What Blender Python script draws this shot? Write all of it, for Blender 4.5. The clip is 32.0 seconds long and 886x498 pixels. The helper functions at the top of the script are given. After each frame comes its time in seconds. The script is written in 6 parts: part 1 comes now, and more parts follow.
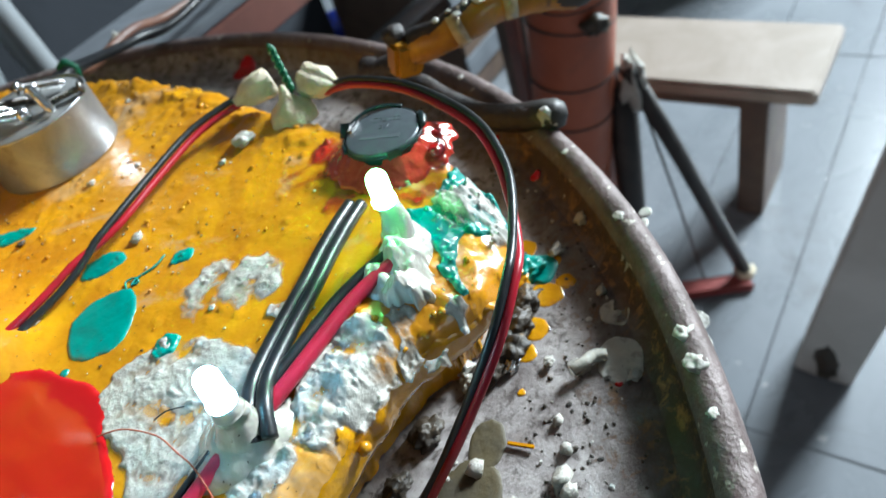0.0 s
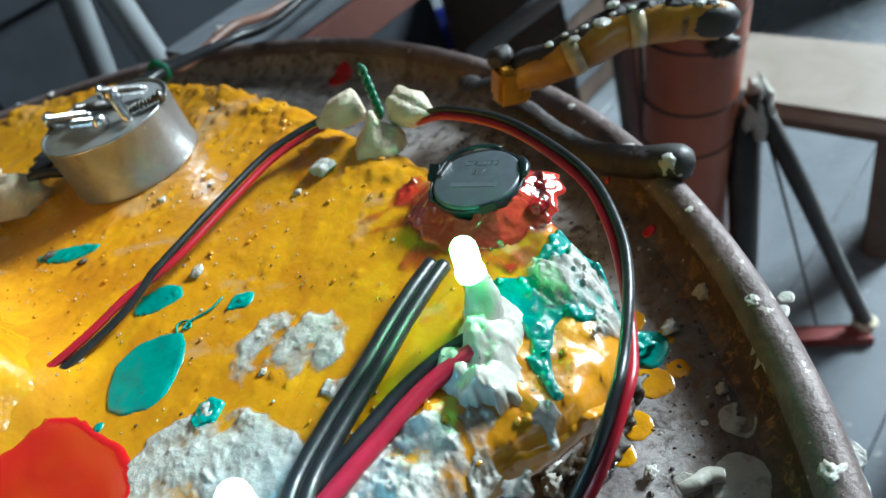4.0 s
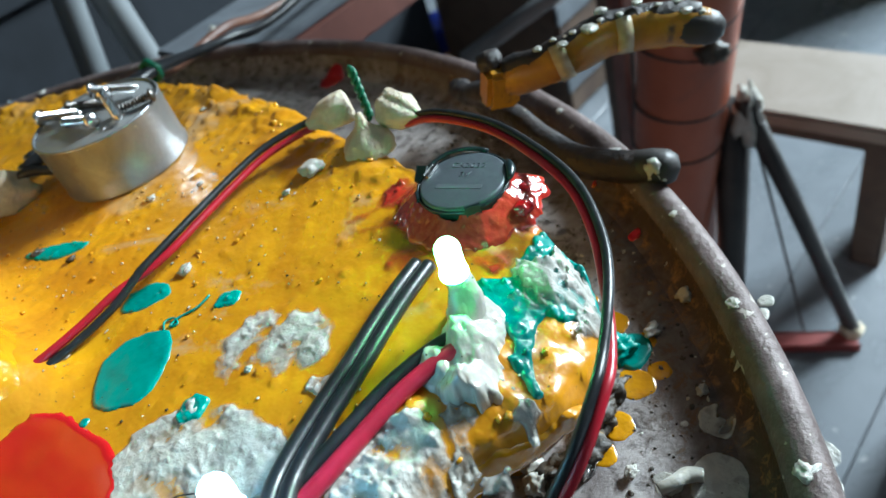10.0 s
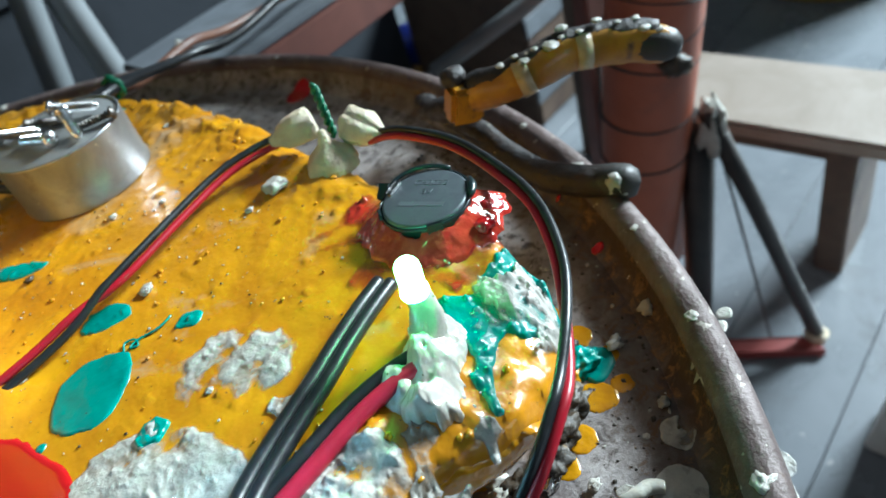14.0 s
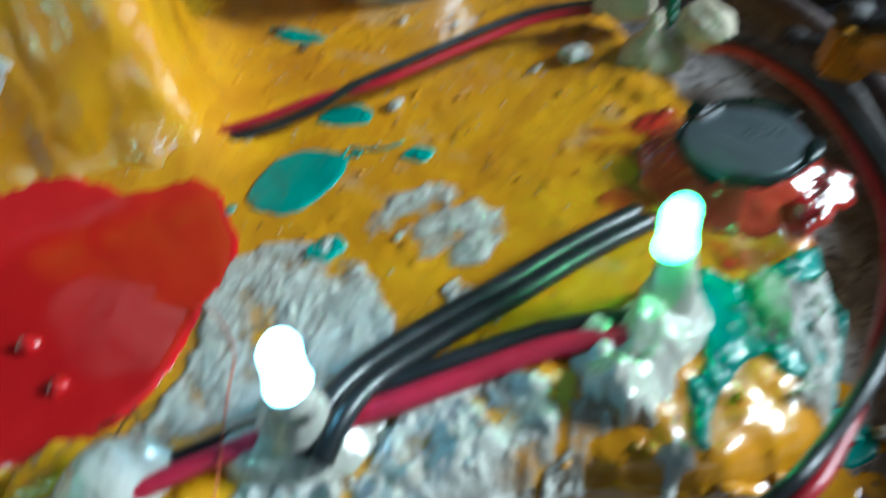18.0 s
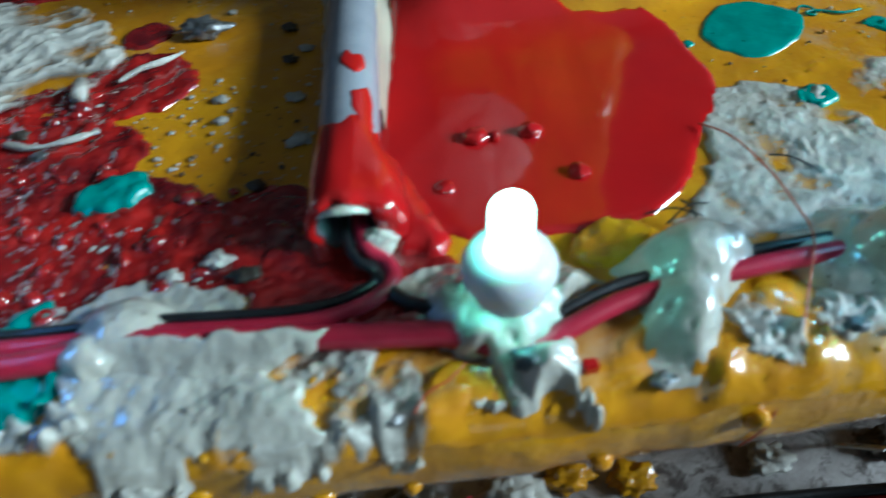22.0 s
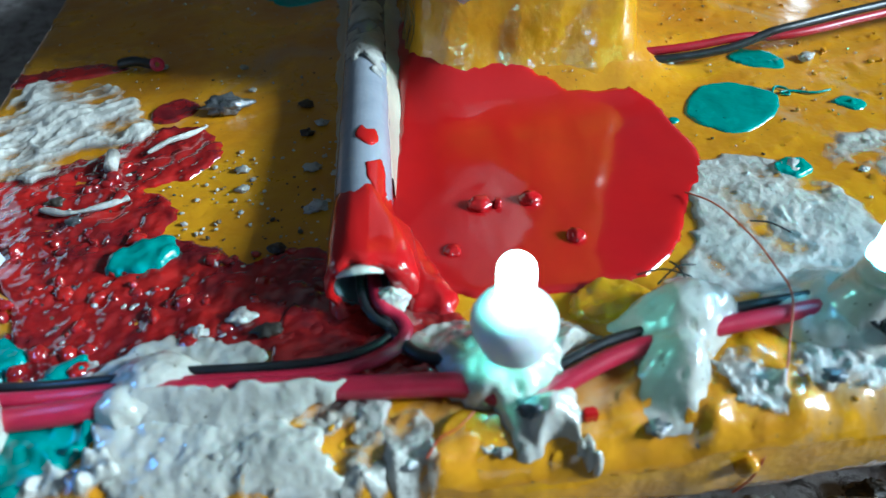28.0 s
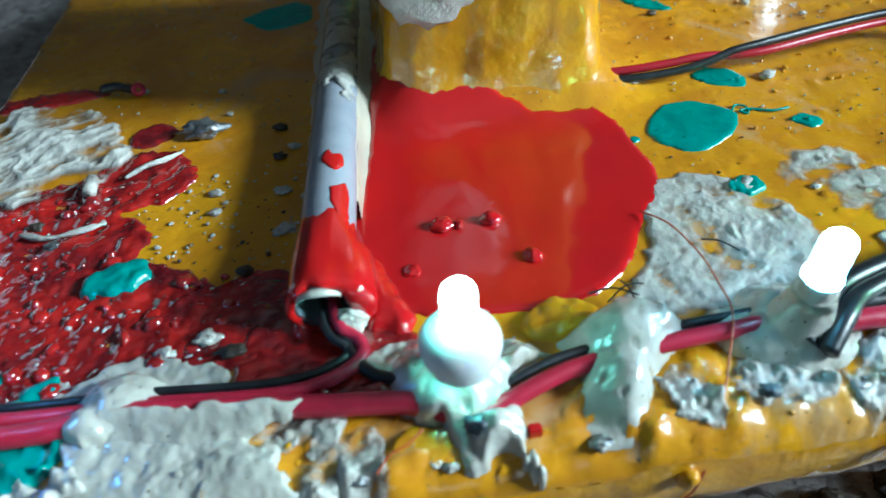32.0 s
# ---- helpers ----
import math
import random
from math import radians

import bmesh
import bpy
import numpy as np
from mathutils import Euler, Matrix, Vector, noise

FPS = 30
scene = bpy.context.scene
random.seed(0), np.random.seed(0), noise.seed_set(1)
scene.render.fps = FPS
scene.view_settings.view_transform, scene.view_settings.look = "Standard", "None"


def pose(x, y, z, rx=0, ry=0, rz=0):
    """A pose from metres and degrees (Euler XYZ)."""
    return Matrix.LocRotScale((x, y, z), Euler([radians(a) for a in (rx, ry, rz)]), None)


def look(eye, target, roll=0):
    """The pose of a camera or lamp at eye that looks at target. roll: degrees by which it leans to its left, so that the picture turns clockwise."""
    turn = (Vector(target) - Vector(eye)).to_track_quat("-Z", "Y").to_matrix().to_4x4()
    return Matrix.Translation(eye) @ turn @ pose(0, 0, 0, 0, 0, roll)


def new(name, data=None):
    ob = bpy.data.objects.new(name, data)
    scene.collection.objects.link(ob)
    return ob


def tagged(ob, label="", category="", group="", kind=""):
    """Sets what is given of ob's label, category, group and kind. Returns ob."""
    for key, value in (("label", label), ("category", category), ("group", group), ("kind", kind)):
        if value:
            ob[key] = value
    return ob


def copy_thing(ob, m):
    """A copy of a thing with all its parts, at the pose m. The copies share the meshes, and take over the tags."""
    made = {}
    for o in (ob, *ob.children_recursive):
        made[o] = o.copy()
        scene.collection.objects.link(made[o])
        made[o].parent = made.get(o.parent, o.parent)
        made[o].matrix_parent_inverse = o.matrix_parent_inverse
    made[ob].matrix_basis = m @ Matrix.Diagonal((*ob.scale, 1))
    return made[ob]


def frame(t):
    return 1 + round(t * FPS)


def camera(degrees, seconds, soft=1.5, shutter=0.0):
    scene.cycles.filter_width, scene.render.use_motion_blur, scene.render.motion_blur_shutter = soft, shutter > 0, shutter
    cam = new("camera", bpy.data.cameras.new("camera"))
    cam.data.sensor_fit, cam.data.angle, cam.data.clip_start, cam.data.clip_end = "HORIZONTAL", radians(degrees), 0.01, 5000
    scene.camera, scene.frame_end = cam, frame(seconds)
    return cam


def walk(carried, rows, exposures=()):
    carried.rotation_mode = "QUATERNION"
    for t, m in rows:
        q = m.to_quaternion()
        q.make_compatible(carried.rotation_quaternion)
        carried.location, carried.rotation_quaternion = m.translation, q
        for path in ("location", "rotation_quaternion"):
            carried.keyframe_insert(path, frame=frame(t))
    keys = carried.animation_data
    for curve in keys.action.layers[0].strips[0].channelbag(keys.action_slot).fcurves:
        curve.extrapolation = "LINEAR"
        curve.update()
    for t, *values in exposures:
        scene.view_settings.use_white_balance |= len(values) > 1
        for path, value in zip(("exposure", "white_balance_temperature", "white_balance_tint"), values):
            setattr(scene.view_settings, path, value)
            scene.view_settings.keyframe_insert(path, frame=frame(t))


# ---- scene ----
cam = camera(64.2, 32.0, soft=1.4, shutter=0.9)
cam.data.dof.use_dof, cam.data.dof.focus_distance, cam.data.dof.aperture_fstop = True, 0.140, 20.0
ROWS = [
    (0.0, -0.01467, -0.14633, 0.57467, 45.548, 15.322, -58.182),
    (0.5, -0.01034, -0.14262, 0.57450, 46.807, 14.979, -57.905),
    (1.0, -0.00110, -0.13420, 0.57137, 49.051, 15.594, -58.277),
    (1.5, -0.00213, -0.13715, 0.57681, 50.247, 14.983, -59.162),
    (2.0, -0.00090, -0.13443, 0.57466, 49.220, 15.191, -57.139),
    (2.5, 0.00376, -0.13057, 0.57234, 50.682, 15.973, -52.991),
    (3.0, 0.00728, -0.12773, 0.56943, 49.178, 16.708, -50.617),
    (3.5, 0.00843, -0.12687, 0.56832, 48.153, 16.763, -49.574),
    (5.5, 0.00803, -0.12795, 0.56858, 47.481, 15.964, -48.550),
    (6.0, 0.00800, -0.12766, 0.56821, 47.582, 15.947, -48.508),
    (6.5, 0.00786, -0.12743, 0.56824, 47.647, 15.966, -48.456),
    (7.0, 0.00798, -0.12794, 0.56826, 47.735, 15.916, -48.485),
    (7.5, 0.00783, -0.12795, 0.56849, 47.795, 15.802, -48.611),
    (8.0, 0.00788, -0.12827, 0.56858, 47.829, 15.764, -48.618),
    (8.5, 0.00802, -0.12854, 0.56840, 47.851, 15.751, -48.624),
    (9.0, 0.00766, -0.12926, 0.56867, 47.798, 15.718, -48.819),
    (9.5, 0.00797, -0.12925, 0.56865, 47.909, 15.705, -48.980),
    (10.0, 0.00819, -0.12954, 0.56873, 48.024, 15.512, -49.113),
    (10.5, 0.00884, -0.12967, 0.56897, 48.119, 15.606, -49.123),
    (11.0, 0.01108, -0.13022, 0.56986, 48.374, 15.429, -49.476),
    (11.5, 0.01069, -0.13031, 0.56939, 48.149, 15.263, -49.734),
    (12.0, 0.01041, -0.13172, 0.56995, 48.338, 15.034, -49.931),
    (12.5, 0.01035, -0.13175, 0.57000, 48.238, 14.845, -50.079),
    (13.0, 0.01058, -0.13209, 0.56986, 48.249, 14.966, -50.179),
    (13.5, 0.01071, -0.13197, 0.57036, 48.328, 15.022, -50.331),
    (14.0, 0.01053, -0.13149, 0.56967, 48.284, 14.645, -51.183),
    (14.5, 0.00915, -0.13074, 0.56998, 48.039, 15.064, -53.040),
    (16.5, 0.00540, -0.13376, 0.57154, 46.229, 15.168, -52.432),
    (17.0, 0.01074, -0.13045, 0.56906, 48.873, 12.604, -45.586),
    (17.5, 0.02445, -0.12077, 0.56505, 52.757, 8.702, -30.390),
    (18.0, 0.02078, -0.11229, 0.55051, 47.126, 7.674, -18.008),
    (18.5, 0.00825, -0.10640, 0.53504, 45.510, 6.935, -13.947),
    (19.0, -0.00777, -0.09508, 0.52972, 44.279, 6.010, -10.923),
    (19.5, -0.01556, -0.09491, 0.52915, 42.715, 4.941, -10.398),
    (20.0, -0.01682, -0.09681, 0.52775, 41.992, 3.668, -10.700),
    (20.5, -0.01987, -0.09779, 0.52888, 42.931, 3.086, -9.676),
    (21.0, -0.03574, -0.09940, 0.53618, 42.317, 3.739, -8.553),
    (21.5, -0.04369, -0.10349, 0.54260, 42.593, 3.286, -8.956),
    (22.0, -0.05342, -0.10994, 0.54558, 42.178, 2.748, -6.874),
    (22.5, -0.06084, -0.11603, 0.54840, 43.987, 2.721, -6.247),
    (23.0, -0.06163, -0.12251, 0.55315, 44.928, 2.766, -6.025),
    (23.5, -0.05903, -0.12317, 0.55510, 44.694, 3.635, -5.181),
    (24.0, -0.05999, -0.11985, 0.55210, 46.080, 2.138, -6.397),
    (24.5, -0.05653, -0.11346, 0.54898, 47.576, 2.119, -7.280),
    (25.0, -0.05585, -0.11320, 0.54815, 47.530, 2.037, -6.910),
    (25.5, -0.05647, -0.11397, 0.54920, 47.499, 2.440, -6.750),
    (27.5, -0.05664, -0.11609, 0.55048, 47.482, 2.480, -7.058),
    (28.0, -0.05603, -0.11642, 0.55072, 47.684, 2.397, -7.085),
    (28.5, -0.05518, -0.11665, 0.55085, 47.749, 2.355, -7.034),
    (29.0, -0.05511, -0.11687, 0.55102, 47.730, 2.334, -7.038),
    (29.5, -0.05456, -0.11709, 0.55148, 47.877, 2.272, -7.047),
    (30.0, -0.05354, -0.11738, 0.55245, 47.932, 2.336, -7.039),
    (30.5, -0.05326, -0.11787, 0.55301, 47.915, 2.377, -7.184),
    (31.0, -0.05293, -0.11946, 0.55401, 48.127, 2.663, -7.113),
    (31.5, -0.05215, -0.12001, 0.55474, 48.109, 2.996, -7.115),
    (32.0, -0.04816, -0.11902, 0.55524, 48.166, 3.212, -7.154),
]
EXPOSURES = [(0.0, 0.40, 6200, 6), (1.5, 0.32, 6100, 4), (3.0, 0.22, 6000, 2), (9.0, 0.18, 5950, 3), (12.0, 0.32, 5950, 2), (16.5, 0.28, 6000, 2), (17.5, 0.12, 5900, 1), (18.0, -0.35, 5700, -1),
             (19.0, -0.8, 5400, -3), (21.5, -0.68, 5500, -3), (23.0, -0.15, 5450, -1), (26.0, -0.08, 5350, 0), (29.0, -0.05, 5400, -1), (32.0, -0.05, 5450, -4)]
walk(cam, [(t, pose(*row)) for t, *row in ROWS], EXPOSURES)

# ---------------------------------------------------------------- world and light
TOP = 0.470          # height of the painted board's top over the floor

world = bpy.data.worlds.new("sky")
world.use_nodes = True
scene.world = world
wn = world.node_tree.nodes
sky = wn.new("ShaderNodeTexSky")
sky.sky_type = "NISHITA"
sky.sun_disc = False
sky.sun_elevation, sky.sun_rotation = radians(40), radians(80)
world.node_tree.links.new(sky.outputs[0], wn["Background"].inputs[0])
wn["Background"].inputs[1].default_value = 0.06


def area(name, at, target, sx, sy, watts, colour):
    data = bpy.data.lights.new(name, "AREA")
    data.shape, data.size, data.size_y, data.energy, data.color = "RECTANGLE", sx, sy, watts, colour
    ob = new(name, data)
    ob.matrix_world = look(at, target)
    return ob


area("window_daylight", (2.82, -0.70, 1.78), (0, 0, TOP), 0.9, 0.7, 258, (0.88, 0.96, 1.0))
# Fill lamp added low in front, to brighten faces turned that way.
area("low_front_fill", (-0.3, -2.8, 0.80), (0, 0, TOP), 1.4, 0.6, 4, (0.72, 0.86, 1.0))

# ---------------------------------------------------------------- materials


def nodes_of(name):
    m = bpy.data.materials.new(name)
    m.use_nodes = True
    return m, m.node_tree.nodes, m.node_tree.links, m.node_tree.nodes["Principled BSDF"]


def noise_tex(n, l, scale, detail=6.0, rough=0.6, vec=None, distort=0.0):
    t = n.new("ShaderNodeTexNoise")
    t.inputs["Scale"].default_value, t.inputs["Detail"].default_value = scale, detail
    t.inputs["Roughness"].default_value, t.inputs["Distortion"].default_value = rough, distort
    l.new(vec, t.inputs["Vector"])
    return t.outputs["Fac"]


def ramp(n, l, fac, a, b, ca=(0, 0, 0, 1), cb=(1, 1, 1, 1)):
    r = n.new("ShaderNodeValToRGB")
    r.color_ramp.elements[0].position, r.color_ramp.elements[1].position = a, b
    r.color_ramp.elements[0].color, r.color_ramp.elements[1].color = ca, cb
    l.new(fac, r.inputs[0])
    return r.outputs[0]


def mix(n, l, fac, a, b):
    x = n.new("ShaderNodeMix")
    x.data_type = "RGBA"
    if fac is not None:
        l.new(fac, x.inputs[0])
    for sock, v in ((x.inputs[6], a), (x.inputs[7], b)):
        if isinstance(v, tuple):
            sock.default_value = (*v[:3], 1)
        else:
            l.new(v, sock)
    return x.outputs[2]


def surface(name, base, second, third=None, scale=60.0, fine=600.0, share=(0.45, 0.62), share3=(0.62, 0.72), rough=0.35,
            rough2=None, bump=0.3, metal=0.0, depth=0.0006, coat=0.0, sub=0.0, spots=None, grit=5.0, film=None):
    """Paint, plaster, rust or wood: two broad tones, a third one in patches, specks and fine relief. Scales are per metre."""
    m, n, l, p = nodes_of(name)
    vec = n.new("ShaderNodeNewGeometry").outputs["Position"]
    broad = noise_tex(n, l, scale, 7, 0.62, vec, 0.6)
    col = mix(n, l, ramp(n, l, broad, *share), base, second)
    if third:
        other = noise_tex(n, l, scale * 0.55, 8, 0.68, vec, 1.2)
        col = mix(n, l, ramp(n, l, other, *share3), col, third)
    if spots:
        sp = noise_tex(n, l, spots[0], 3, 0.5, vec)
        col = mix(n, l, ramp(n, l, sp, spots[1], spots[1] + 0.03), col, spots[2])
    l.new(col, p.inputs["Base Color"])
    grain = noise_tex(n, l, fine, grit, 0.65, vec)
    if rough2 is None:
        rough2 = min(1.0, rough + 0.18)
    rr = n.new("ShaderNodeMapRange")
    rr.inputs["To Min"].default_value, rr.inputs["To Max"].default_value = rough, rough2
    l.new(broad, rr.inputs["Value"])
    l.new(rr.outputs[0], p.inputs["Roughness"])
    p.inputs["Metallic"].default_value = metal
    p.inputs["Coat Weight"].default_value = coat
    p.inputs["Coat Roughness"].default_value = 0.05
    if sub:
        p.inputs["Subsurface Weight"].default_value = sub
        p.inputs["Subsurface Radius"].default_value = (0.003, 0.002, 0.001)
        p.inputs["Subsurface Scale"].default_value = 0.5
    b = n.new("ShaderNodeBump")
    b.inputs["Strength"].default_value, b.inputs["Distance"].default_value = bump, depth
    swell = noise_tex(n, l, fine * 0.28, 3, 0.5, vec)
    both = n.new("ShaderNodeMath")
    both.operation = "MULTIPLY_ADD"
    l.new(swell, both.inputs[0])
    both.inputs[1].default_value = 1.6
    l.new(grain, both.inputs[2])
    l.new(both.outputs[0], b.inputs["Height"])
    l.new(b.outputs[0], p.inputs["Normal"])
    l.new(b.outputs[0], p.inputs["Coat Normal"])
    if film:
        coatings = n.new("ShaderNodeAttribute")
        coatings.attribute_name = "thick"
        speck = n.new("ShaderNodeMath")
        speck.operation = "MULTIPLY_ADD"
        l.new(noise_tex(n, l, 520, 5, 0.7, vec), speck.inputs[0])
        speck.inputs[1].default_value = 0.55
        l.new(coatings.outputs["Fac"], speck.inputs[2])
        cover = n.new("ShaderNodeMapRange")
        cover.inputs["From Min"].default_value, cover.inputs["From Max"].default_value = film
        l.new(speck.outputs[0], cover.inputs["Value"])
        l.new(cover.outputs[0], p.inputs["Alpha"])
    return m


# The beige third tone is thin worn paint and also painted window sheen.
YELLOW = surface("ochre_yellow_paint", (0.62, 0.29, 0.004), (0.50, 0.20, 0.003), (0.44, 0.30, 0.18), 40, 260, (0.4, 0.6), (0.56, 0.72), 0.17, 0.42,
                 0.30, 0, 0.0008, 0.5, spots=(900, 0.70, (0.12, 0.07, 0.03)), grit=2.0)
YELLOW_SIDE = surface("ochre_paint_on_edge", (0.60, 0.29, 0.004), (0.50, 0.21, 0.003), (0.46, 0.25, 0.03), 50, 230, (0.4, 0.6), (0.68, 0.80), 0.12, 0.32,
                      0.36, 0, 0.0012, 0.5, grit=2.5)
RED = surface("red_gloss_paint", (0.47, 0.008, 0.008), (0.40, 0.006, 0.009), None, 35, 120, (0.35, 0.65), rough=0.09, rough2=0.16, bump=0.05, coat=0.5, grit=2.0)
RED_ROUGH = surface("red_paint_over_rubble", (0.36, 0.010, 0.008), (0.11, 0.005, 0.008), (0.42, 0.08, 0.03), 90, 200, (0.42, 0.64), (0.68, 0.80), 0.07, 0.2,
                    0.4, depth=0.0013, coat=0.9, spots=(420, 0.70, (0.05, 0.02, 0.02)), grit=2.0)
RED_THIN = surface("thin_salmon_red_paint", (0.48, 0.045, 0.025), (0.36, 0.018, 0.012), (0.50, 0.17, 0.08), 110, 260, (0.4, 0.62), (0.58, 0.72), 0.08, 0.2,
                   0.5, depth=0.0012, coat=0.9, grit=2.5)
RED_FILM = surface("sheer_red_paint", (0.46, 0.025, 0.015), (0.38, 0.03, 0.012), None, 110, 260, (0.4, 0.62), rough=0.09, rough2=0.2, bump=0.35, depth=0.001, coat=0.8, grit=2.0, film=(0.15, 1.25))
TEAL = surface("teal_paint", (0.0, 0.25, 0.21), (0.0, 0.19, 0.165), None, 90, 300, rough=0.24, rough2=0.45, bump=0.3, depth=0.0008, coat=0.3, grit=3.0)
PLASTER = surface("cream_plaster", (0.46, 0.445, 0.395), (0.38, 0.365, 0.33), (0.26, 0.24, 0.21), 160, 700, (0.4, 0.62), (0.62, 0.76), 0.25, 0.55, 0.55, sub=0.05,
                  depth=0.0010, coat=0.35, spots=(1300, 0.70, (0.08, 0.07, 0.06)))
PLASTER_FILM = surface("smeared_cream_plaster", (0.46, 0.45, 0.40), (0.37, 0.36, 0.325), (0.25, 0.235, 0.205), 140, 600, (0.4, 0.62), (0.64, 0.78), 0.28, 0.6, 0.5,
                       depth=0.0010, coat=0.2, spots=(1300, 0.71, (0.08, 0.07, 0.06)), grit=4.0, film=(0.22, 0.85))
PUTTY = surface("smooth_cream_putty", (0.48, 0.468, 0.41), (0.40, 0.39, 0.345), (0.29, 0.28, 0.255), 120, 210, (0.4, 0.6), (0.62, 0.78), rough=0.12, rough2=0.30, bump=0.45, depth=0.0014, coat=0.8, sub=0.1,
                spots=(900, 0.70, (0.10, 0.085, 0.07)), grit=2.5)
CREAM = surface("pale_cream_sealant", (0.50, 0.46, 0.35), (0.43, 0.40, 0.32), (0.36, 0.35, 0.32), 90, 300, (0.4, 0.6), (0.6, 0.75), rough=0.2, rough2=0.4, bump=0.4, depth=0.001, coat=0.4, grit=3.0)
PVC = surface("grey_plastic_pipe", (0.30, 0.325, 0.37), (0.23, 0.25, 0.29), (0.50, 0.47, 0.40), 80, 500, (0.4, 0.65), (0.62, 0.67), 0.14, 0.3, 0.15, coat=0.4)
RUST = surface("rusty_drum_steel", (0.155, 0.115, 0.11), (0.09, 0.062, 0.057), (0.21, 0.13, 0.08), 60, 420, (0.38, 0.62), (0.64, 0.76), 0.42, 0.62, 0.5, 0.15,
               depth=0.0012, spots=(300, 0.66, (0.36, 0.32, 0.28)))


def drum_top_material():
    """Bare grey steel, mottled, turning to brown rust towards the rim."""
    m, n, l, p = nodes_of("worn_steel_drum_top")
    vec = n.new("ShaderNodeNewGeometry").outputs["Position"]
    a = noise_tex(n, l, 45, 8, 0.7, vec, 0.8)
    col = mix(n, l, ramp(n, l, a, 0.36, 0.62), (0.15, 0.125, 0.12), (0.42, 0.39, 0.38))
    b = noise_tex(n, l, 220, 6, 0.7, vec, 0.5)
    col = mix(n, l, ramp(n, l, b, 0.50, 0.62), col, (0.075, 0.06, 0.055))
    off = n.new("ShaderNodeVectorMath")
    off.operation = "SUBTRACT"
    l.new(vec, off.inputs[0])
    off.inputs[1].default_value = (-0.0900, 0.1296, TOP - 0.044)
    far = n.new("ShaderNodeVectorMath")
    far.operation = "LENGTH"
    l.new(off.outputs[0], far.inputs[0])
    wob = n.new("ShaderNodeMath")
    wob.operation = "MULTIPLY_ADD"
    l.new(noise_tex(n, l, 70, 7, 0.7, vec, 0.6), wob.inputs[0])
    wob.inputs[1].default_value = 0.030
    l.new(far.outputs["Value"], wob.inputs[2])
    edge = n.new("ShaderNodeMapRange")
    edge.inputs["From Min"].default_value, edge.inputs["From Max"].default_value = 0.282, 0.302
    l.new(wob.outputs[0], edge.inputs["Value"])
    rust = mix(n, l, ramp(n, l, b, 0.52, 0.64), (0.050, 0.028, 0.021), (0.26, 0.13, 0.05))
    col = mix(n, l, edge.outputs[0], col, rust)
    l.new(col, p.inputs["Base Color"])
    p.inputs["Roughness"].default_value, p.inputs["Metallic"].default_value = 0.5, 0.1
    bump = n.new("ShaderNodeBump")
    bump.inputs["Strength"].default_value, bump.inputs["Distance"].default_value = 0.5, 0.0008
    l.new(noise_tex(n, l, 500, 6, 0.7, vec), bump.inputs["Height"])
    l.new(bump.outputs[0], p.inputs["Normal"])
    return m


DRUM_TOP = drum_top_material()
BLACK = surface("black_cable_sheath", (0.010, 0.012, 0.014), (0.018, 0.020, 0.023), None, 200, 900, rough=0.28, rough2=0.45, bump=0.1)
WIRE_RED = surface("crimson_wire_sheath", (0.42, 0.015, 0.045), (0.34, 0.012, 0.035), (0.10, 0.02, 0.03), 160, 900, (0.4, 0.6), (0.68, 0.74), 0.25, 0.4, 0.1)
WIRE_RED2 = surface("red_wire_sheath", (0.36, 0.005, 0.018), (0.30, 0.005, 0.016), None, 160, 900, rough=0.3, rough2=0.4, bump=0.05)
BROWN_CABLE = surface("brown_cable_sheath", (0.13, 0.055, 0.030), (0.10, 0.04, 0.025), None, 60, 500, rough=0.4, rough2=0.55, bump=0.1)
GREEN_TIE = surface("green_wire_tie", (0.0, 0.13, 0.06), (0.0, 0.09, 0.045), None, 300, 1500, rough=0.4, rough2=0.5, bump=0.2)
TIN = surface("dull_zinc_tin", (0.38, 0.39, 0.40), (0.24, 0.25, 0.26), (0.20, 0.195, 0.18), 70, 700, (0.36, 0.66), (0.58, 0.75), 0.26, 0.5, 0.2, 0.75, spots=(420, 0.71, (0.55, 0.54, 0.50)))
STEEL = surface("bright_screw_steel", (0.62, 0.62, 0.62), (0.5, 0.5, 0.5), None, 300, 1500, rough=0.18, rough2=0.3, bump=0.05, metal=1.0)
BEAD = surface("cream_glue_lump", (0.62, 0.54, 0.40), (0.52, 0.44, 0.32), (0.36, 0.29, 0.19), 180, 420, (0.4, 0.6), (0.62, 0.72), 0.4, 0.6, 0.8, sub=0.1, depth=0.0016)
CELL = surface("slate_grey_cell_face", (0.10, 0.12, 0.135), (0.085, 0.10, 0.115), None, 200, 900, rough=0.32, rough2=0.45, bump=0.05, metal=0.3)
DARKGREEN = surface("dark_green_holder", (0.010, 0.024, 0.027), (0.012, 0.020, 0.024), None, 200, 900, rough=0.22, rough2=0.4, bump=0.1)
OLIVE = surface("oily_olive_stain", (0.075, 0.058, 0.025), (0.05, 0.042, 0.025), (0.16, 0.09, 0.02), 90, 600, (0.4, 0.6), (0.6, 0.7), 0.5, 0.7, 0.3)
PLIER_Y = surface("amber_plier_grip", (0.42, 0.20, 0.012), (0.30, 0.13, 0.010), (0.10, 0.05, 0.02), 90, 600, (0.4, 0.6), (0.58, 0.66), 0.25, 0.4, 0.2, coat=0.2)
PLIER_D = surface("grimy_dark_grip", (0.026, 0.017, 0.014), (0.014, 0.012, 0.013), (0.16, 0.11, 0.07), 120, 500, (0.4, 0.6), (0.64, 0.72), 0.4, 0.6, 0.6, depth=0.0012, spots=(330, 0.68, (0.34, 0.28, 0.20)))
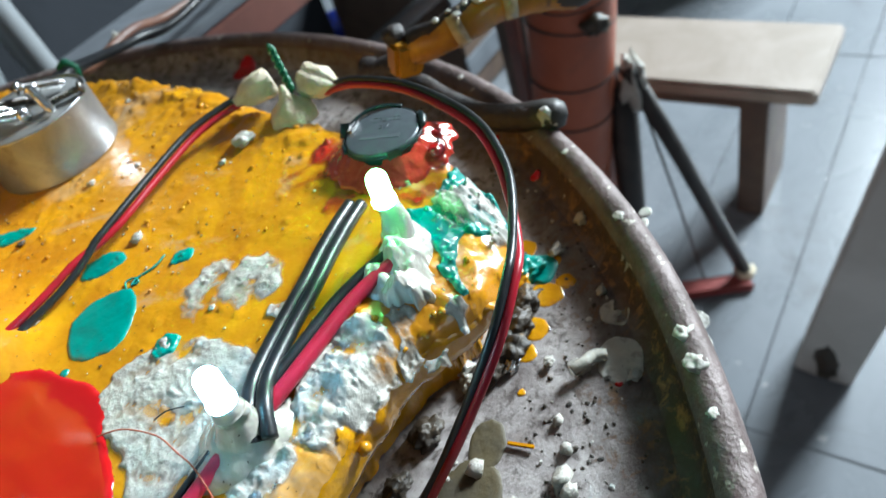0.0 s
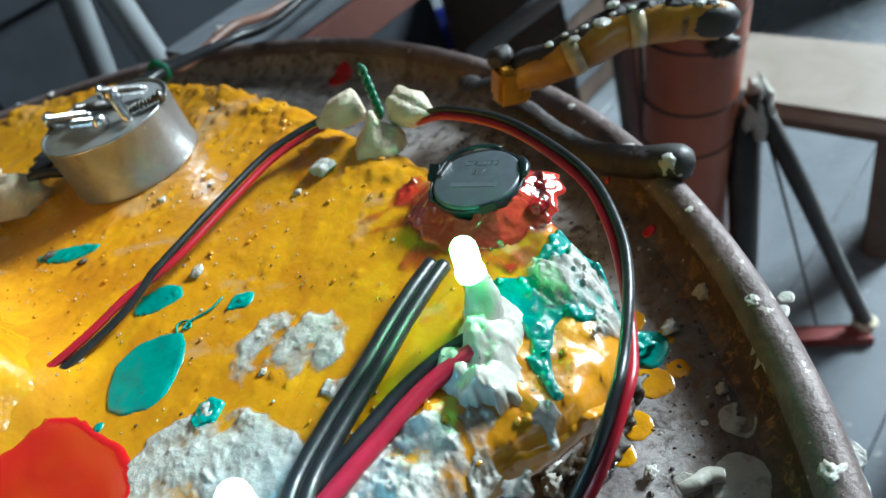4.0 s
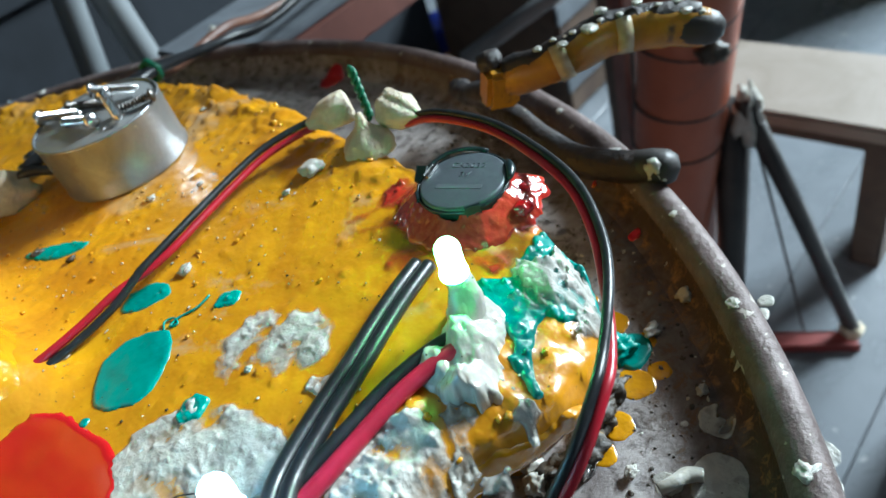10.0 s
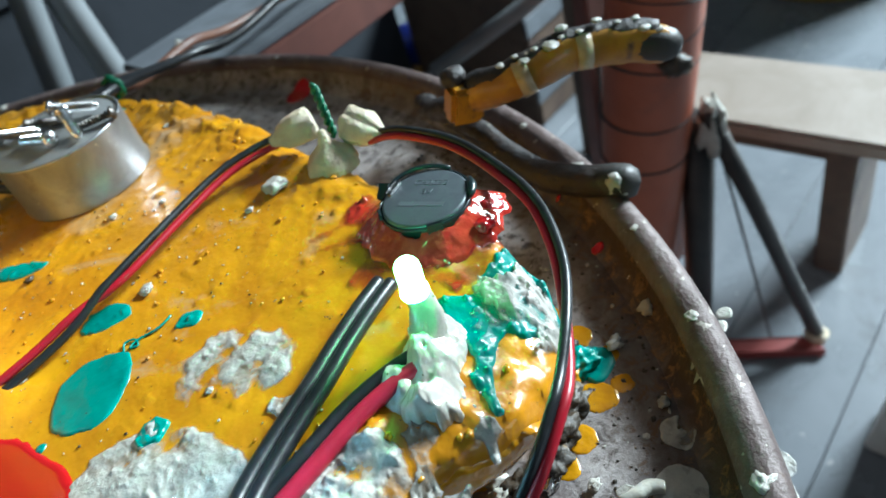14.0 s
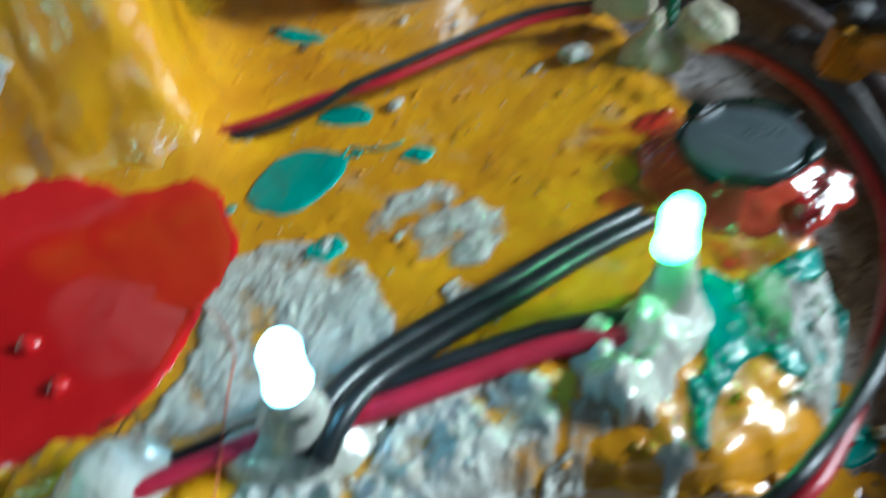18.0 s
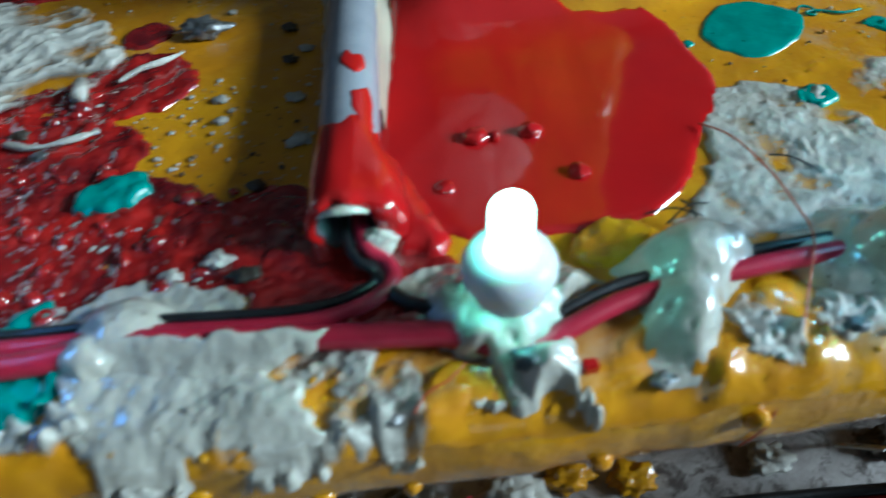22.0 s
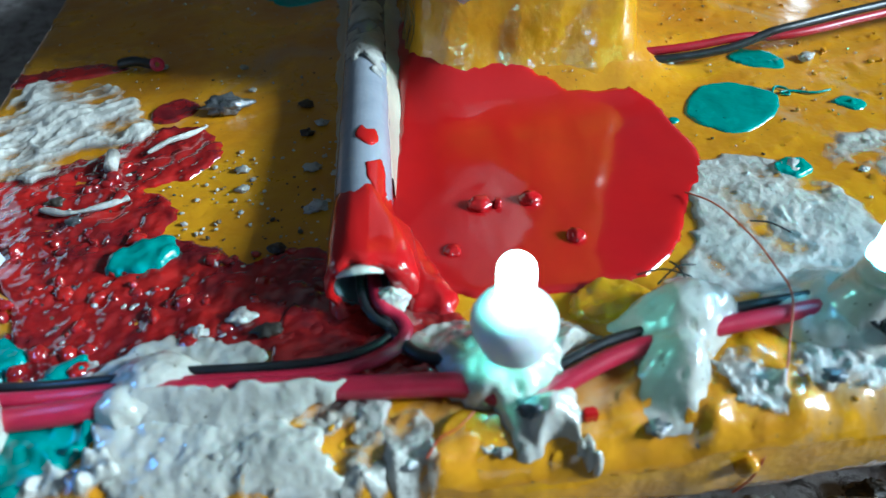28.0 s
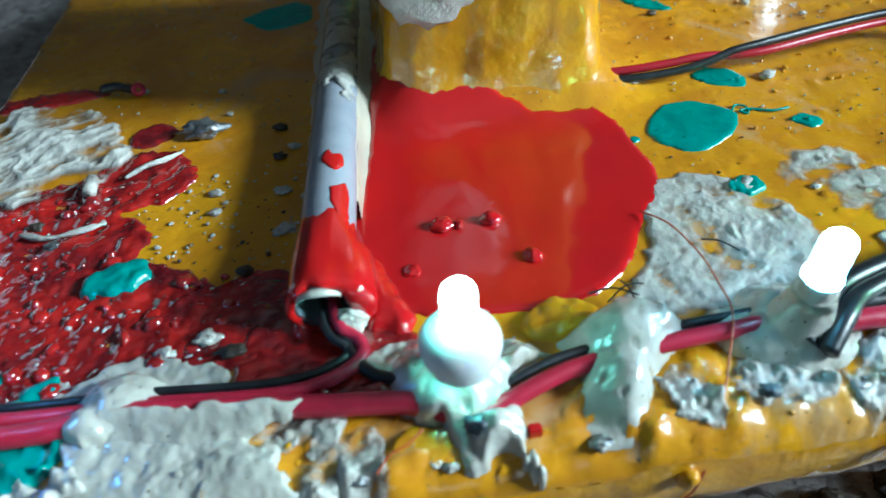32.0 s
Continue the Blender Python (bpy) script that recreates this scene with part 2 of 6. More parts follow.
TAPE = surface("cloudy_clear_tape", (0.42, 0.35, 0.22), (0.34, 0.27, 0.15), None, 200, 900, rough=0.14, rough2=0.3, bump=0.1)
TERRACOTTA = surface("orange_plastic_pipe", (0.36, 0.095, 0.045), (0.30, 0.075, 0.035), (0.22, 0.07, 0.04), 18, 300, (0.4, 0.6), (0.60, 0.72), 0.4, 0.55, 0.15)
BLACKROD = surface("black_painted_rod", (0.016, 0.015, 0.015), (0.03, 0.026, 0.024), (0.10, 0.07, 0.05), 40, 400, (0.4, 0.6), (0.70, 0.78), 0.4, 0.6, 0.3)
WOOD = surface("pale_bench_wood", (0.27, 0.225, 0.19), (0.215, 0.175, 0.14), (0.22, 0.17, 0.13), 14, 200, (0.4, 0.6), (0.66, 0.76), 0.5, 0.65, 0.3)
# Near-black: the gloom of the far corner is put into this colour.
BLUEGLOOM = surface("blue_black_gloom", (0.014, 0.018, 0.025), (0.010, 0.013, 0.018), None, 12, 200, rough=0.85, rough2=0.98, bump=0.3)
DARKWOOD = surface("dark_aged_wood", (0.10, 0.065, 0.045), (0.07, 0.045, 0.035), None, 20, 200, rough=0.55, rough2=0.7, bump=0.3)
REDWOOD = surface("red_brown_painted_plank", (0.17, 0.065, 0.05), (0.13, 0.05, 0.04), (0.25, 0.17, 0.14), 25, 300, (0.4, 0.6), (0.66, 0.74), 0.45, 0.6, 0.2)
GREYWOOD = surface("weathered_grey_plank", (0.14, 0.155, 0.175), (0.10, 0.11, 0.125), (0.065, 0.07, 0.08), 25, 300, (0.4, 0.6), (0.62, 0.74), 0.5, 0.65, 0.3)
WHITE_PAINT = surface("chalky_white_paint", (0.62, 0.61, 0.57), (0.53, 0.52, 0.48), (0.16, 0.13, 0.10), 9, 150, (0.4, 0.6), (0.70, 0.76), 0.5, 0.65, 0.2)
TILE = surface("grey_floor_tile", (0.19, 0.205, 0.225), (0.145, 0.16, 0.178), (0.11, 0.115, 0.12), 9, 120, (0.38, 0.62), (0.58, 0.76), 0.16, 0.36, 0.06, spots=(60, 0.70, (0.30, 0.31, 0.31)))
GROUT = surface("dark_floor_joint", (0.09, 0.10, 0.105), (0.075, 0.08, 0.085), None, 30, 300, rough=0.8, rough2=0.9)
WALL = surface("dim_rough_wall", (0.042, 0.044, 0.050), (0.028, 0.030, 0.035), None, 3, 40, rough=0.8, rough2=0.95, bump=0.3, depth=0.004)
BOTTLE = surface("translucent_white_plastic", (0.45, 0.49, 0.55), (0.38, 0.43, 0.49), None, 30, 200, rough=0.3, rough2=0.4, bump=0.05, sub=0.3)
GREEN_DRUM = surface("green_painted_tub", (0.10, 0.15, 0.05), (0.08, 0.12, 0.045), (0.30, 0.22, 0.05), 8, 150, (0.4, 0.6), (0.64, 0.72), 0.45, 0.6, 0.2)
GREEN_RAG = surface("dark_green_cloth", (0.012, 0.05, 0.035), (0.02, 0.035, 0.05), None, 60, 400, rough=0.8, rough2=0.95, bump=0.4)
COPPER = surface("red_enamel_thread", (0.42, 0.07, 0.02), (0.34, 0.05, 0.02), None, 200, 900, rough=0.3, rough2=0.4, bump=0.0)
PIPE_GREY = surface("pale_grey_pipe", (0.20, 0.215, 0.225), (0.15, 0.165, 0.175), None, 12, 200, rough=0.4, rough2=0.5, bump=0.1)
PACKET_Y = surface("yellow_packet_film", (0.55, 0.50, 0.02), (0.48, 0.45, 0.02), None, 30, 200, rough=0.25, rough2=0.35, bump=0.1)
PACKET_R = surface("red_packet_print", (0.55, 0.05, 0.04), (0.5, 0.04, 0.04), None, 30, 200, rough=0.25, rough2=0.35, bump=0.1)
PACKET_G = surface("green_packet_print", (0.03, 0.30, 0.10), (0.03, 0.25, 0.09), None, 30, 200, rough=0.25, rough2=0.35, bump=0.1)
BLUE = surface("deep_blue_plastic", (0.015, 0.03, 0.22), (0.012, 0.02, 0.16), None, 30, 200, rough=0.2, rough2=0.3, bump=0.05)
DARKGAP = surface("sooty_debris", (0.06, 0.045, 0.03), (0.03, 0.025, 0.02), (0.26, 0.15, 0.04), 190, 900, (0.4, 0.6), (0.6, 0.7), 0.35, 0.6, 0.5)


def glow(name, colour, strength):
    m, n, l, p = nodes_of(name)
    p.inputs["Base Color"].default_value = (*colour, 1)
    p.inputs["Roughness"].default_value = 0.15
    p.inputs["Emission Color"].default_value = (*colour, 1)
    p.inputs["Emission Strength"].default_value = strength
    return m


CEILING = surface("pale_ceiling", (0.30, 0.30, 0.29), (0.25, 0.25, 0.24), None, 3, 40, rough=0.8, rough2=0.95)
COLLAR = surface("milky_collar_plastic", (0.72, 0.78, 0.80), (0.66, 0.72, 0.75), None, 60, 400, rough=0.3, rough2=0.4, bump=0.1, sub=0.5)
TIN_LID = surface("scuffed_zinc_lid", (0.42, 0.43, 0.43), (0.34, 0.35, 0.35), (0.25, 0.25, 0.24), 90, 900, (0.4, 0.62), (0.62, 0.75), 0.35, 0.5, 0.12, 0.6)
DARKSTEEL = surface("blued_screw_steel", (0.16, 0.15, 0.14), (0.12, 0.11, 0.10), None, 300, 1500, rough=0.3, rough2=0.45, bump=0.05, metal=0.9)
CELL_MARK = surface("pale_cell_marking", (0.125, 0.147, 0.162), (0.115, 0.135, 0.15), None, 200, 900, rough=0.3, rough2=0.4, bump=0.0, metal=0.3)
FOIL = surface("dark_silver_foil", (0.32, 0.33, 0.34), (0.10, 0.10, 0.10), None, 300, 1200, rough=0.25, rough2=0.45, bump=0.4, metal=0.8)
REDFOOT = surface("dull_red_bar_paint", (0.28, 0.05, 0.045), (0.22, 0.04, 0.035), None, 40, 300, rough=0.45, rough2=0.6)
PACKET_Y2 = surface("dull_yellow_band_paint", (0.32, 0.25, 0.05), (0.26, 0.20, 0.04), None, 20, 200, rough=0.45, rough2=0.6)
LIT_TEAL = glow("lit_led_green", (0.105, 1.0, 0.28), 54)
LIT_CYAN = glow("lit_led_cyan", (0.24, 0.70, 1.0), 52)
LIT_AQUA = glow("lit_led_aqua", (0.32, 1.0, 0.80), 38)
LIT_BLUE = glow("lit_led_blue", (0.14, 0.42, 1.0), 24)
# ---------------------------------------------------------------- building tools (plan in millimetres, z from the board's top)


def mm(x, y, z=0.0):
    return Vector((x * 0.001, y * 0.001, z * 0.001 + TOP))


def thing(name, label, category, group="", kind=""):
    return tagged(new(name), label, category, group, kind)


FLAT = []      # meshes with plane faces, which stay flat-shaded


def link(name, bm, material, parent=None, label="", smooth=True):
    me = bpy.data.meshes.new(name)
    bm.to_mesh(me)
    bm.free()
    me.materials.append(material)
    if smooth and not any(b is bm for b in FLAT):
        me.polygons.foreach_set("use_smooth", [True] * len(me.polygons))
    ob = new(name, me)
    if parent is not None:
        ob.parent = parent
    return tagged(ob, label)


def part(name, bm, material, parent, label="", smooth=True):
    return link(name, bm, material, parent, label, smooth)


def raw(name, verts, faces, material, parent=None, label="", smooth=True):
    me = bpy.data.meshes.new(name)
    me.from_pydata(verts, [], faces)
    me.materials.append(material)
    if smooth:
        me.polygons.foreach_set("use_smooth", [True] * len(me.polygons))
    ob = new(name, me)
    if parent is not None:
        ob.parent = parent
    return tagged(ob, label)


def curve(points, per=8, closed=False):
    """A smooth line through some handles."""
    p = [Vector(q) for q in points]
    k = len(p)
    out = []
    for i in range(k if closed else k - 1):
        if closed:
            a, b, c, d = p[i - 1], p[i], p[(i + 1) % k], p[(i + 2) % k]
        else:
            a, b, c, d = p[max(i - 1, 0)], p[i], p[i + 1], p[min(i + 2, k - 1)]
        for s in range(per):
            t = s / per
            out.append(0.5 * (2 * b + (c - a) * t + (2 * a - 5 * b + 4 * c - d) * t * t + (3 * b - a - 3 * c + d) * t ** 3))
    if not closed:
        out.append(p[-1])
    return out


def fbm(x, y, z, octaves=4):
    v, a, f = 0.0, 1.0, 1.0
    for _ in range(octaves):
        v += a * noise.noise((x * f, y * f, z * f))
        a, f = a * 0.5, f * 2.03
    return v


def tube(path, radius, segs=10, cap=True, rough=0.0, seed=0.0, flat=1.0):
    """A swept tube along points in millimetres; radius is a number or one per point. Returns a bmesh in metres."""
    bm = bmesh.new()
    k = len(path)
    rings, up = [], Vector((0, 0, 1))
    for i, q in enumerate(path):
        d = (path[min(i + 1, k - 1)] - path[max(i - 1, 0)]).normalized()
        side = d.cross(up)
        if side.length < 0.05:
            side = d.cross(Vector((1, 0, 0)))
        side.normalize()
        top = side.cross(d)
        r = radius[i] if isinstance(radius, (list, tuple)) else radius
        ring = []
        for s in range(segs):
            a = 2 * math.pi * s / segs
            rr = r * (1 + rough * fbm(q.x * 0.15 + math.cos(a), q.y * 0.15 + math.sin(a), q.z * 0.15 + seed, 3))
            v = q + side * math.cos(a) * rr + top * math.sin(a) * rr * flat
            ring.append(bm.verts.new(mm(*v)))
        rings.append(ring)
    for a, b in zip(rings, rings[1:]):
        for s in range(segs):
            bm.faces.new((a[s], a[(s + 1) % segs], b[(s + 1) % segs], b[s]))
    if cap:
        bm.faces.new(list(reversed(rings[0])))
        bm.faces.new(rings[-1])
    bmesh.ops.recalc_face_normals(bm, faces=bm.faces)
    return bm


def box(x0, y0, z0, x1, y1, z1, bevel=1.0):
    """A box with softened edges, in plan millimetres."""
    bm = bmesh.new()
    bmesh.ops.create_cube(bm, size=1)
    for v in bm.verts:
        v.co = mm((x0 + x1) / 2 + v.co.x * (x1 - x0), (y0 + y1) / 2 + v.co.y * (y1 - y0), (z0 + z1) / 2 + v.co.z * (z1 - z0))
    FLAT.append(bm)
    if bevel:
        bmesh.ops.bevel(bm, geom=bm.edges[:], offset=bevel * 0.001, segments=2, affect="EDGES")
    return bm


def beam(a, b, w, h, bevel=2.0, roll=0.0):
    """A straight bar of rectangular section from a to b."""
    bm = bmesh.new()
    bmesh.ops.create_cube(bm, size=1)
    FLAT.append(bm)
    a, b = Vector(a), Vector(b)
    turn = (b - a).to_track_quat("Z", "Y").to_matrix().to_4x4() @ Matrix.Rotation(radians(roll), 4, "Z")
    for v in bm.verts:
        v.co = mm(*((a + b) / 2 + turn @ Vector((v.co.x * w, v.co.y * h, v.co.z * (b - a).length))))
    if bevel:
        bmesh.ops.bevel(bm, geom=bm.edges[:], offset=bevel * 0.001, segments=2, affect="EDGES")
    return bm


def lathe(profile, centre, segs=48, axis=None, wob=0.0):
    """A turned shape from (radius, height) pairs round a point, about the vertical or the given axis."""
    bm = bmesh.new()
    turn = Matrix.Identity(3)
    if axis is not None:
        turn = Vector(axis).to_track_quat("Z", "Y").to_matrix()
    rings = []
    for r, h in profile:
        ring = []
        for s in range(segs):
            a = 2 * math.pi * s / segs
            rr = r * (1 + wob * fbm(math.cos(a) * 1.5, math.sin(a) * 1.5, h * 0.1 + centre[0], 3))
            ring.append(bm.verts.new(mm(*(Vector(centre) + turn @ Vector((rr * math.cos(a), rr * math.sin(a), h))))))
        rings.append(ring)
    for a, b in zip(rings, rings[1:]):
        for s in range(segs):
            bm.faces.new((a[s], a[(s + 1) % segs], b[(s + 1) % segs], b[s]))
    bmesh.ops.remove_doubles(bm, verts=bm.verts[:], dist=1e-6)
    bmesh.ops.recalc_face_normals(bm, faces=bm.faces[:])
    return bm


def lump(x, y, z, rx, ry, rz, seed=0.0, rough=0.35, sub=2, freq=1.6):
    """A crumb or clot: a rounded body pushed about by noise."""
    bm = bmesh.new()
    bmesh.ops.create_icosphere(bm, subdivisions=sub, radius=1)
    for v in bm.verts:
        d = v.co.normalized()
        k = 1 + rough * fbm(d.x * freq + seed * 3.1, d.y * freq - seed, d.z * freq + seed * 1.7, 4)
        v.co = mm(x + d.x * rx * k, y + d.y * ry * k, z + d.z * rz * k)
    return bm


def inside(outline, px, py):
    """Signed distance to a closed line, positive inside, and the nearest point on it, for arrays."""
    o = np.array([(q[0], q[1]) for q in outline], float)
    a, b = o, np.roll(o, -1, 0)
    best = np.full(px.shape, 1e9)
    nx, ny = np.zeros(px.shape), np.zeros(px.shape)
    odd = np.zeros(px.shape, bool)
    for (ax, ay), (bx, by) in zip(a, b):
        dx, dy = bx - ax, by - ay
        t = np.clip(((px - ax) * dx + (py - ay) * dy) / (dx * dx + dy * dy + 1e-9), 0, 1)
        qx, qy = ax + t * dx, ay + t * dy
        d = (px - qx) ** 2 + (py - qy) ** 2
        near = d < best
        best[near], nx[near], ny[near] = d[near], qx[near], qy[near]
        if ay != by:
            odd ^= ((ay > py) != (by > py)) & (px < dx * (py - ay) / dy + ax)
    return np.where(odd, 1, -1) * np.sqrt(best), nx, ny


def ragged(outline, amount, freq=0.25, seed=0.0, octaves=2):
    """The same closed line with a torn edge."""
    out = []
    for q in outline:
        out.append((q[0] + amount * fbm(q[0] * freq, q[1] * freq, seed, octaves), q[1] + amount * fbm(q[0] * freq, q[1] * freq, seed + 9, octaves)))
    return out


def sheet(outline, step, height):
    """A grid that fills a closed line, its border drawn onto the line. height(x, y, depth inside) gives z. Returns vertices, faces, border loop pairs."""
    o = np.array([(q[0], q[1]) for q in outline])
    gx = np.arange(o[:, 0].min() - step, o[:, 0].max() + 2 * step, step)
    gy = np.arange(o[:, 1].min() - step, o[:, 1].max() + 2 * step, step)
    X, Y = np.meshgrid(gx, gy, indexing="ij")
    sd, nx, ny = inside(outline, X.ravel(), Y.ravel())
    w = len(gy)
    ok = sd > 0
    xs, ys = X.ravel().copy(), Y.ravel().copy()
    out = ~ok
    xs[out], ys[out] = nx[out], ny[out]
    depth = np.where(ok, sd, 0)
    verts, index, faces = [], {}, []

    def vert(i):
        if i not in index:
            index[i] = len(verts)
            verts.append((xs[i], ys[i], height(xs[i], ys[i], depth[i])))
        return index[i]

    for i in range(len(gx) - 1):
        for j in range(w - 1):
            c = (i * w + j, (i + 1) * w + j, (i + 1) * w + j + 1, i * w + j + 1)
            if ok[c[0]] or ok[c[1]] or ok[c[2]] or ok[c[3]]:
                faces.append(tuple(vert(q) for q in c))
    return verts, faces


def folds(x, y, seed):
    """Ridges and torn flakes, as a knife leaves them in plaster."""
    wx = x + 0.8 * noise.noise((x * 0.6, y * 0.6, seed + 5.0))
    wy = y + 0.8 * noise.noise((x * 0.6, y * 0.6, seed + 8.0))
    v, a, f = 0.0, 0.55, 0.6
    for o in range(4):
        v += a * max(0.0, 1 - abs(2.2 * noise.noise((wx * f, wy * f * 1.5, seed + o * 3.7)))) ** 2.5
        a, f = a * 0.62, f * 2.15
    return v


def flakes(x, y, seed):
    """Torn layers with flat tops and steep lips, as drying plaster leaves them."""
    wx = x + 1.1 * noise.noise((x * 0.35, y * 0.35, seed + 1.0))
    wy = y + 1.1 * noise.noise((x * 0.35, y * 0.35, seed + 4.0))
    v = 0.0
    for f, a, lip in ((0.08, 0.55, 0.16), (0.19, 0.30, 0.2), (0.45, 0.15, 0.4)):
        k = (noise.noise((wx * f, wy * f * 1.3, seed + f * 40)) + lip * 0.5) / lip
        k = max(0.0, min(1.0, k))
        v += a * k * k * (3 - 2 * k)
    return v


def strokes(x, y, seed, ang):
    """Soft ridges drawn out one way and swirled, as a blade leaves them in wet plaster. From 0 to about 1."""
    wx = x + 5.0 * noise.noise((x * 0.07, y * 0.07, seed)) + 0.8 * noise.noise((x * 0.31, y * 0.31, seed + 2.0))
    wy = y + 5.0 * noise.noise((x * 0.07, y * 0.07, seed + 6.0)) + 0.8 * noise.noise((x * 0.31, y * 0.31, seed + 8.0))
    c, q = math.cos(radians(ang)), math.sin(radians(ang))
    u, v = wx * c + wy * q, wy * c - wx * q
    r = 0.0
    for f, a in ((0.10, 0.60), (0.27, 0.32), (0.62, 0.08)):
        r += a * max(0.0, 1 - abs(2.4 * noise.noise((u * f * 0.5, v * f, seed + f * 20)))) ** 1.8
    return r


def smear(name, handles, parent, cover=0.3, rise=0.9, ang=20.0, seed=0.0, torn=2.0, edge=2.0, step=0.4, per=18, label="", base=None, material=None, fray=0.9, lift=0.12, blade=0.6, flake=0.55):
    """A thin uneven coat wiped over the board; where it runs out, what lies under it shows through."""
    line = curve([(a, b, 0) for a, b in handles], per, True)
    if base is None or base is board_z or base is board_plain:
        COVERED.append(handles)
    line = ragged(ragged(line, torn, 0.30, seed), torn * 0.25, 0.9, seed + 2)
    ground = base or board_skin
    thick = []

    def height(x, y, d):
        k = min(1.0, d / edge)
        k = k * k * (3 - 2 * k)
        t = cover + fray * fbm(x * 0.13, y * 0.13, seed + 3.0, 4) + blade * (strokes(x, y, seed, ang) - 0.36) + flake * (flakes(x, y, seed) - 0.5)
        t = t * k - 0.5 * (1 - k)
        thick.append(t)
        return ground(x, y) + lift + rise * max(0.0, t) * min(1.0, k + 0.2)

    v, f = sheet(line, step, height)
    f = [q for q in f if max(thick[i] for i in q) > -0.35]
    ob = raw(name, [mm(*q) for q in v], f, material or PLASTER_FILM, parent, label)
    ob.data.attributes.new("thick", "FLOAT", "POINT").data.foreach_set("value", thick)
    return ob


def mound(name, label, handles, peaks, material, seed=0.0, rough=0.8, freq=0.16, torn=0.9, step=0.5, ridge=0.6, edge=1.6):
    """Putty pressed onto the board: a low skirt with humps given as (x, y, height, reach)."""
    t = thing(name, label, "putty")
    line = ragged(curve([(a, b, 0) for a, b in handles], 16, True), torn, 0.3, seed)
    line = ragged(line, torn * 0.25, 0.9, seed + 2)

    def height(x, y, d):
        k = min(1.0, d / edge)
        k = math.sqrt(max(0.0, 1 - (1 - k) ** 2))
        z = 0.9
        for px, py, ph, reach in peaks:
            q = math.hypot(x - px + 0.9 * noise.noise((x * 0.3, y * 0.3, seed)), y - py + 0.9 * noise.noise((x * 0.3, y * 0.3, seed + 4))) / reach
            if q < 1:
                z = max(z, 0.9 + ph * (1 - q * q) ** 1.3)
        z += rough * fbm(x * freq + seed, y * freq, seed * 2.0, 3) + ridge * (1.0 * strokes(x, y, seed, seed * 47.0) + 0.4 * flakes(x, y, seed)) - 1.1 * max(0.0, noise.noise((x * 0.75, y * 0.75, seed + 2.0)) - 0.42) * 2
        return board_z(x, y) + z * k - 0.3 * (1 - k)

    v, f = sheet(line, step, height)
    raw("putty_body", [mm(*q) for q in v], f, material, t)
    return t


COVERED = []


def patch(name, handles, material, parent, rise=0.5, edge=1.5, rough=0.0, freq=0.3, torn=0.0, step=0.8, per=8, label="", seed=0.0, base=None, ridge=0.0, hole=0.0, drawn=0.0):
    """A spill of paint or a smear of plaster lying on the board."""
    line = curve([(a, b, 0) for a, b in handles], per, True)
    if base is None or base is board_z or base is board_plain:
        COVERED.append(handles)
    if torn:
        line = ragged(line, torn, 0.35, seed)
        line = ragged(line, torn * 0.22, 0.9, seed + 2)
    ground = base or board_skin

    def height(x, y, d):
        k = min(1.0, d / edge)
        k = math.sqrt(max(0.0, 1 - (1 - k) ** 2))
        z = rise * k
        if rough:
            z += rough * k * fbm(x * freq + seed, y * freq, seed * 2.0, 4)
        if ridge:
            z += ridge * k * flakes(x, y, seed)
        if drawn:
            z += drawn * k * (strokes(x, y, seed, 15.0) - 0.3)
        if hole:
            q = max(0.0, min(1.0, (fbm(x * 0.16, y * 0.16, seed + 6.0, 4) - 0.12) / 0.22))
            z -= hole * q * q * (3 - 2 * q)
        return ground(x, y) + z - 0.25 * (1 - k)

    v, f = sheet(line, step, height)
    return raw(name, [mm(*q) for q in v], f, material, parent, label)


def wire_pair(name, path, r, mats, label, gap=None, category="wire", segs=10, swap=1.0, lift=0.0, twist=None, slim=1.0, rolled=False):
    """A flat twin cord: two sheaths side by side."""
    t = thing(name, label, category)
    g = gap or r * 0.96
    k = len(path)
    for sign, m, nm in ((1, mats[0], "black_strand"), (-1, mats[1], "red_strand" if mats[1] is not BLACK else "black_strand")):
        pts = []
        for i, q in enumerate(path):
            d = (path[min(i + 1, k - 1)] - path[max(i - 1, 0)]).normalized()
            side = d.cross(Vector((0, 0, 1))).normalized()
            s = swap
            if twist:
                s = swap * math.cos(math.pi * max(0.0, min(1.0, (twist[1] - i / (k - 1)) / (twist[1] - twist[0]))))
            pts.append(q + side * g * sign * s + Vector((0, 0, (lift * (-s if rolled else 1) + g * (1 - abs(s)) * 0.9) * sign)))
        part(nm, tube(pts, r * (slim if sign > 0 else 1.0), segs), m, t)
    return t


# ---------------------------------------------------------------- the painted board
BOARD_LINE = curve([(-126, -66, 0), (-90, -69, 0), (-40, -69.5, 0), (10, -69, 0), (38, -68, 0), (58, -75, 0), (76, -73, 0), (89, -60, 0), (96, -42, 0), (99, -10, 0),
                    (103, 25, 0), (108, 62, 0), (107, 110, 0), (97, 158, 0), (70, 198, 0), (20, 222, 0), (-60, 226, 0), (-120, 205, 0), (-145, 150, 0), (-146, 60, 0),
                    (-144, -10, 0), (-138, -48, 0)], 10, True)
POST = (-22.0, 56.0, 25.0, 34.0)     # centre and half sizes of the upright's foot


def post_gap(x, y):
    dx, dy = abs(x - POST[0]) - POST[2] + 8, abs(y - POST[1]) - POST[3] + 8
    return math.hypot(max(dx, 0), max(dy, 0)) + min(max(dx, dy), 0) - 8


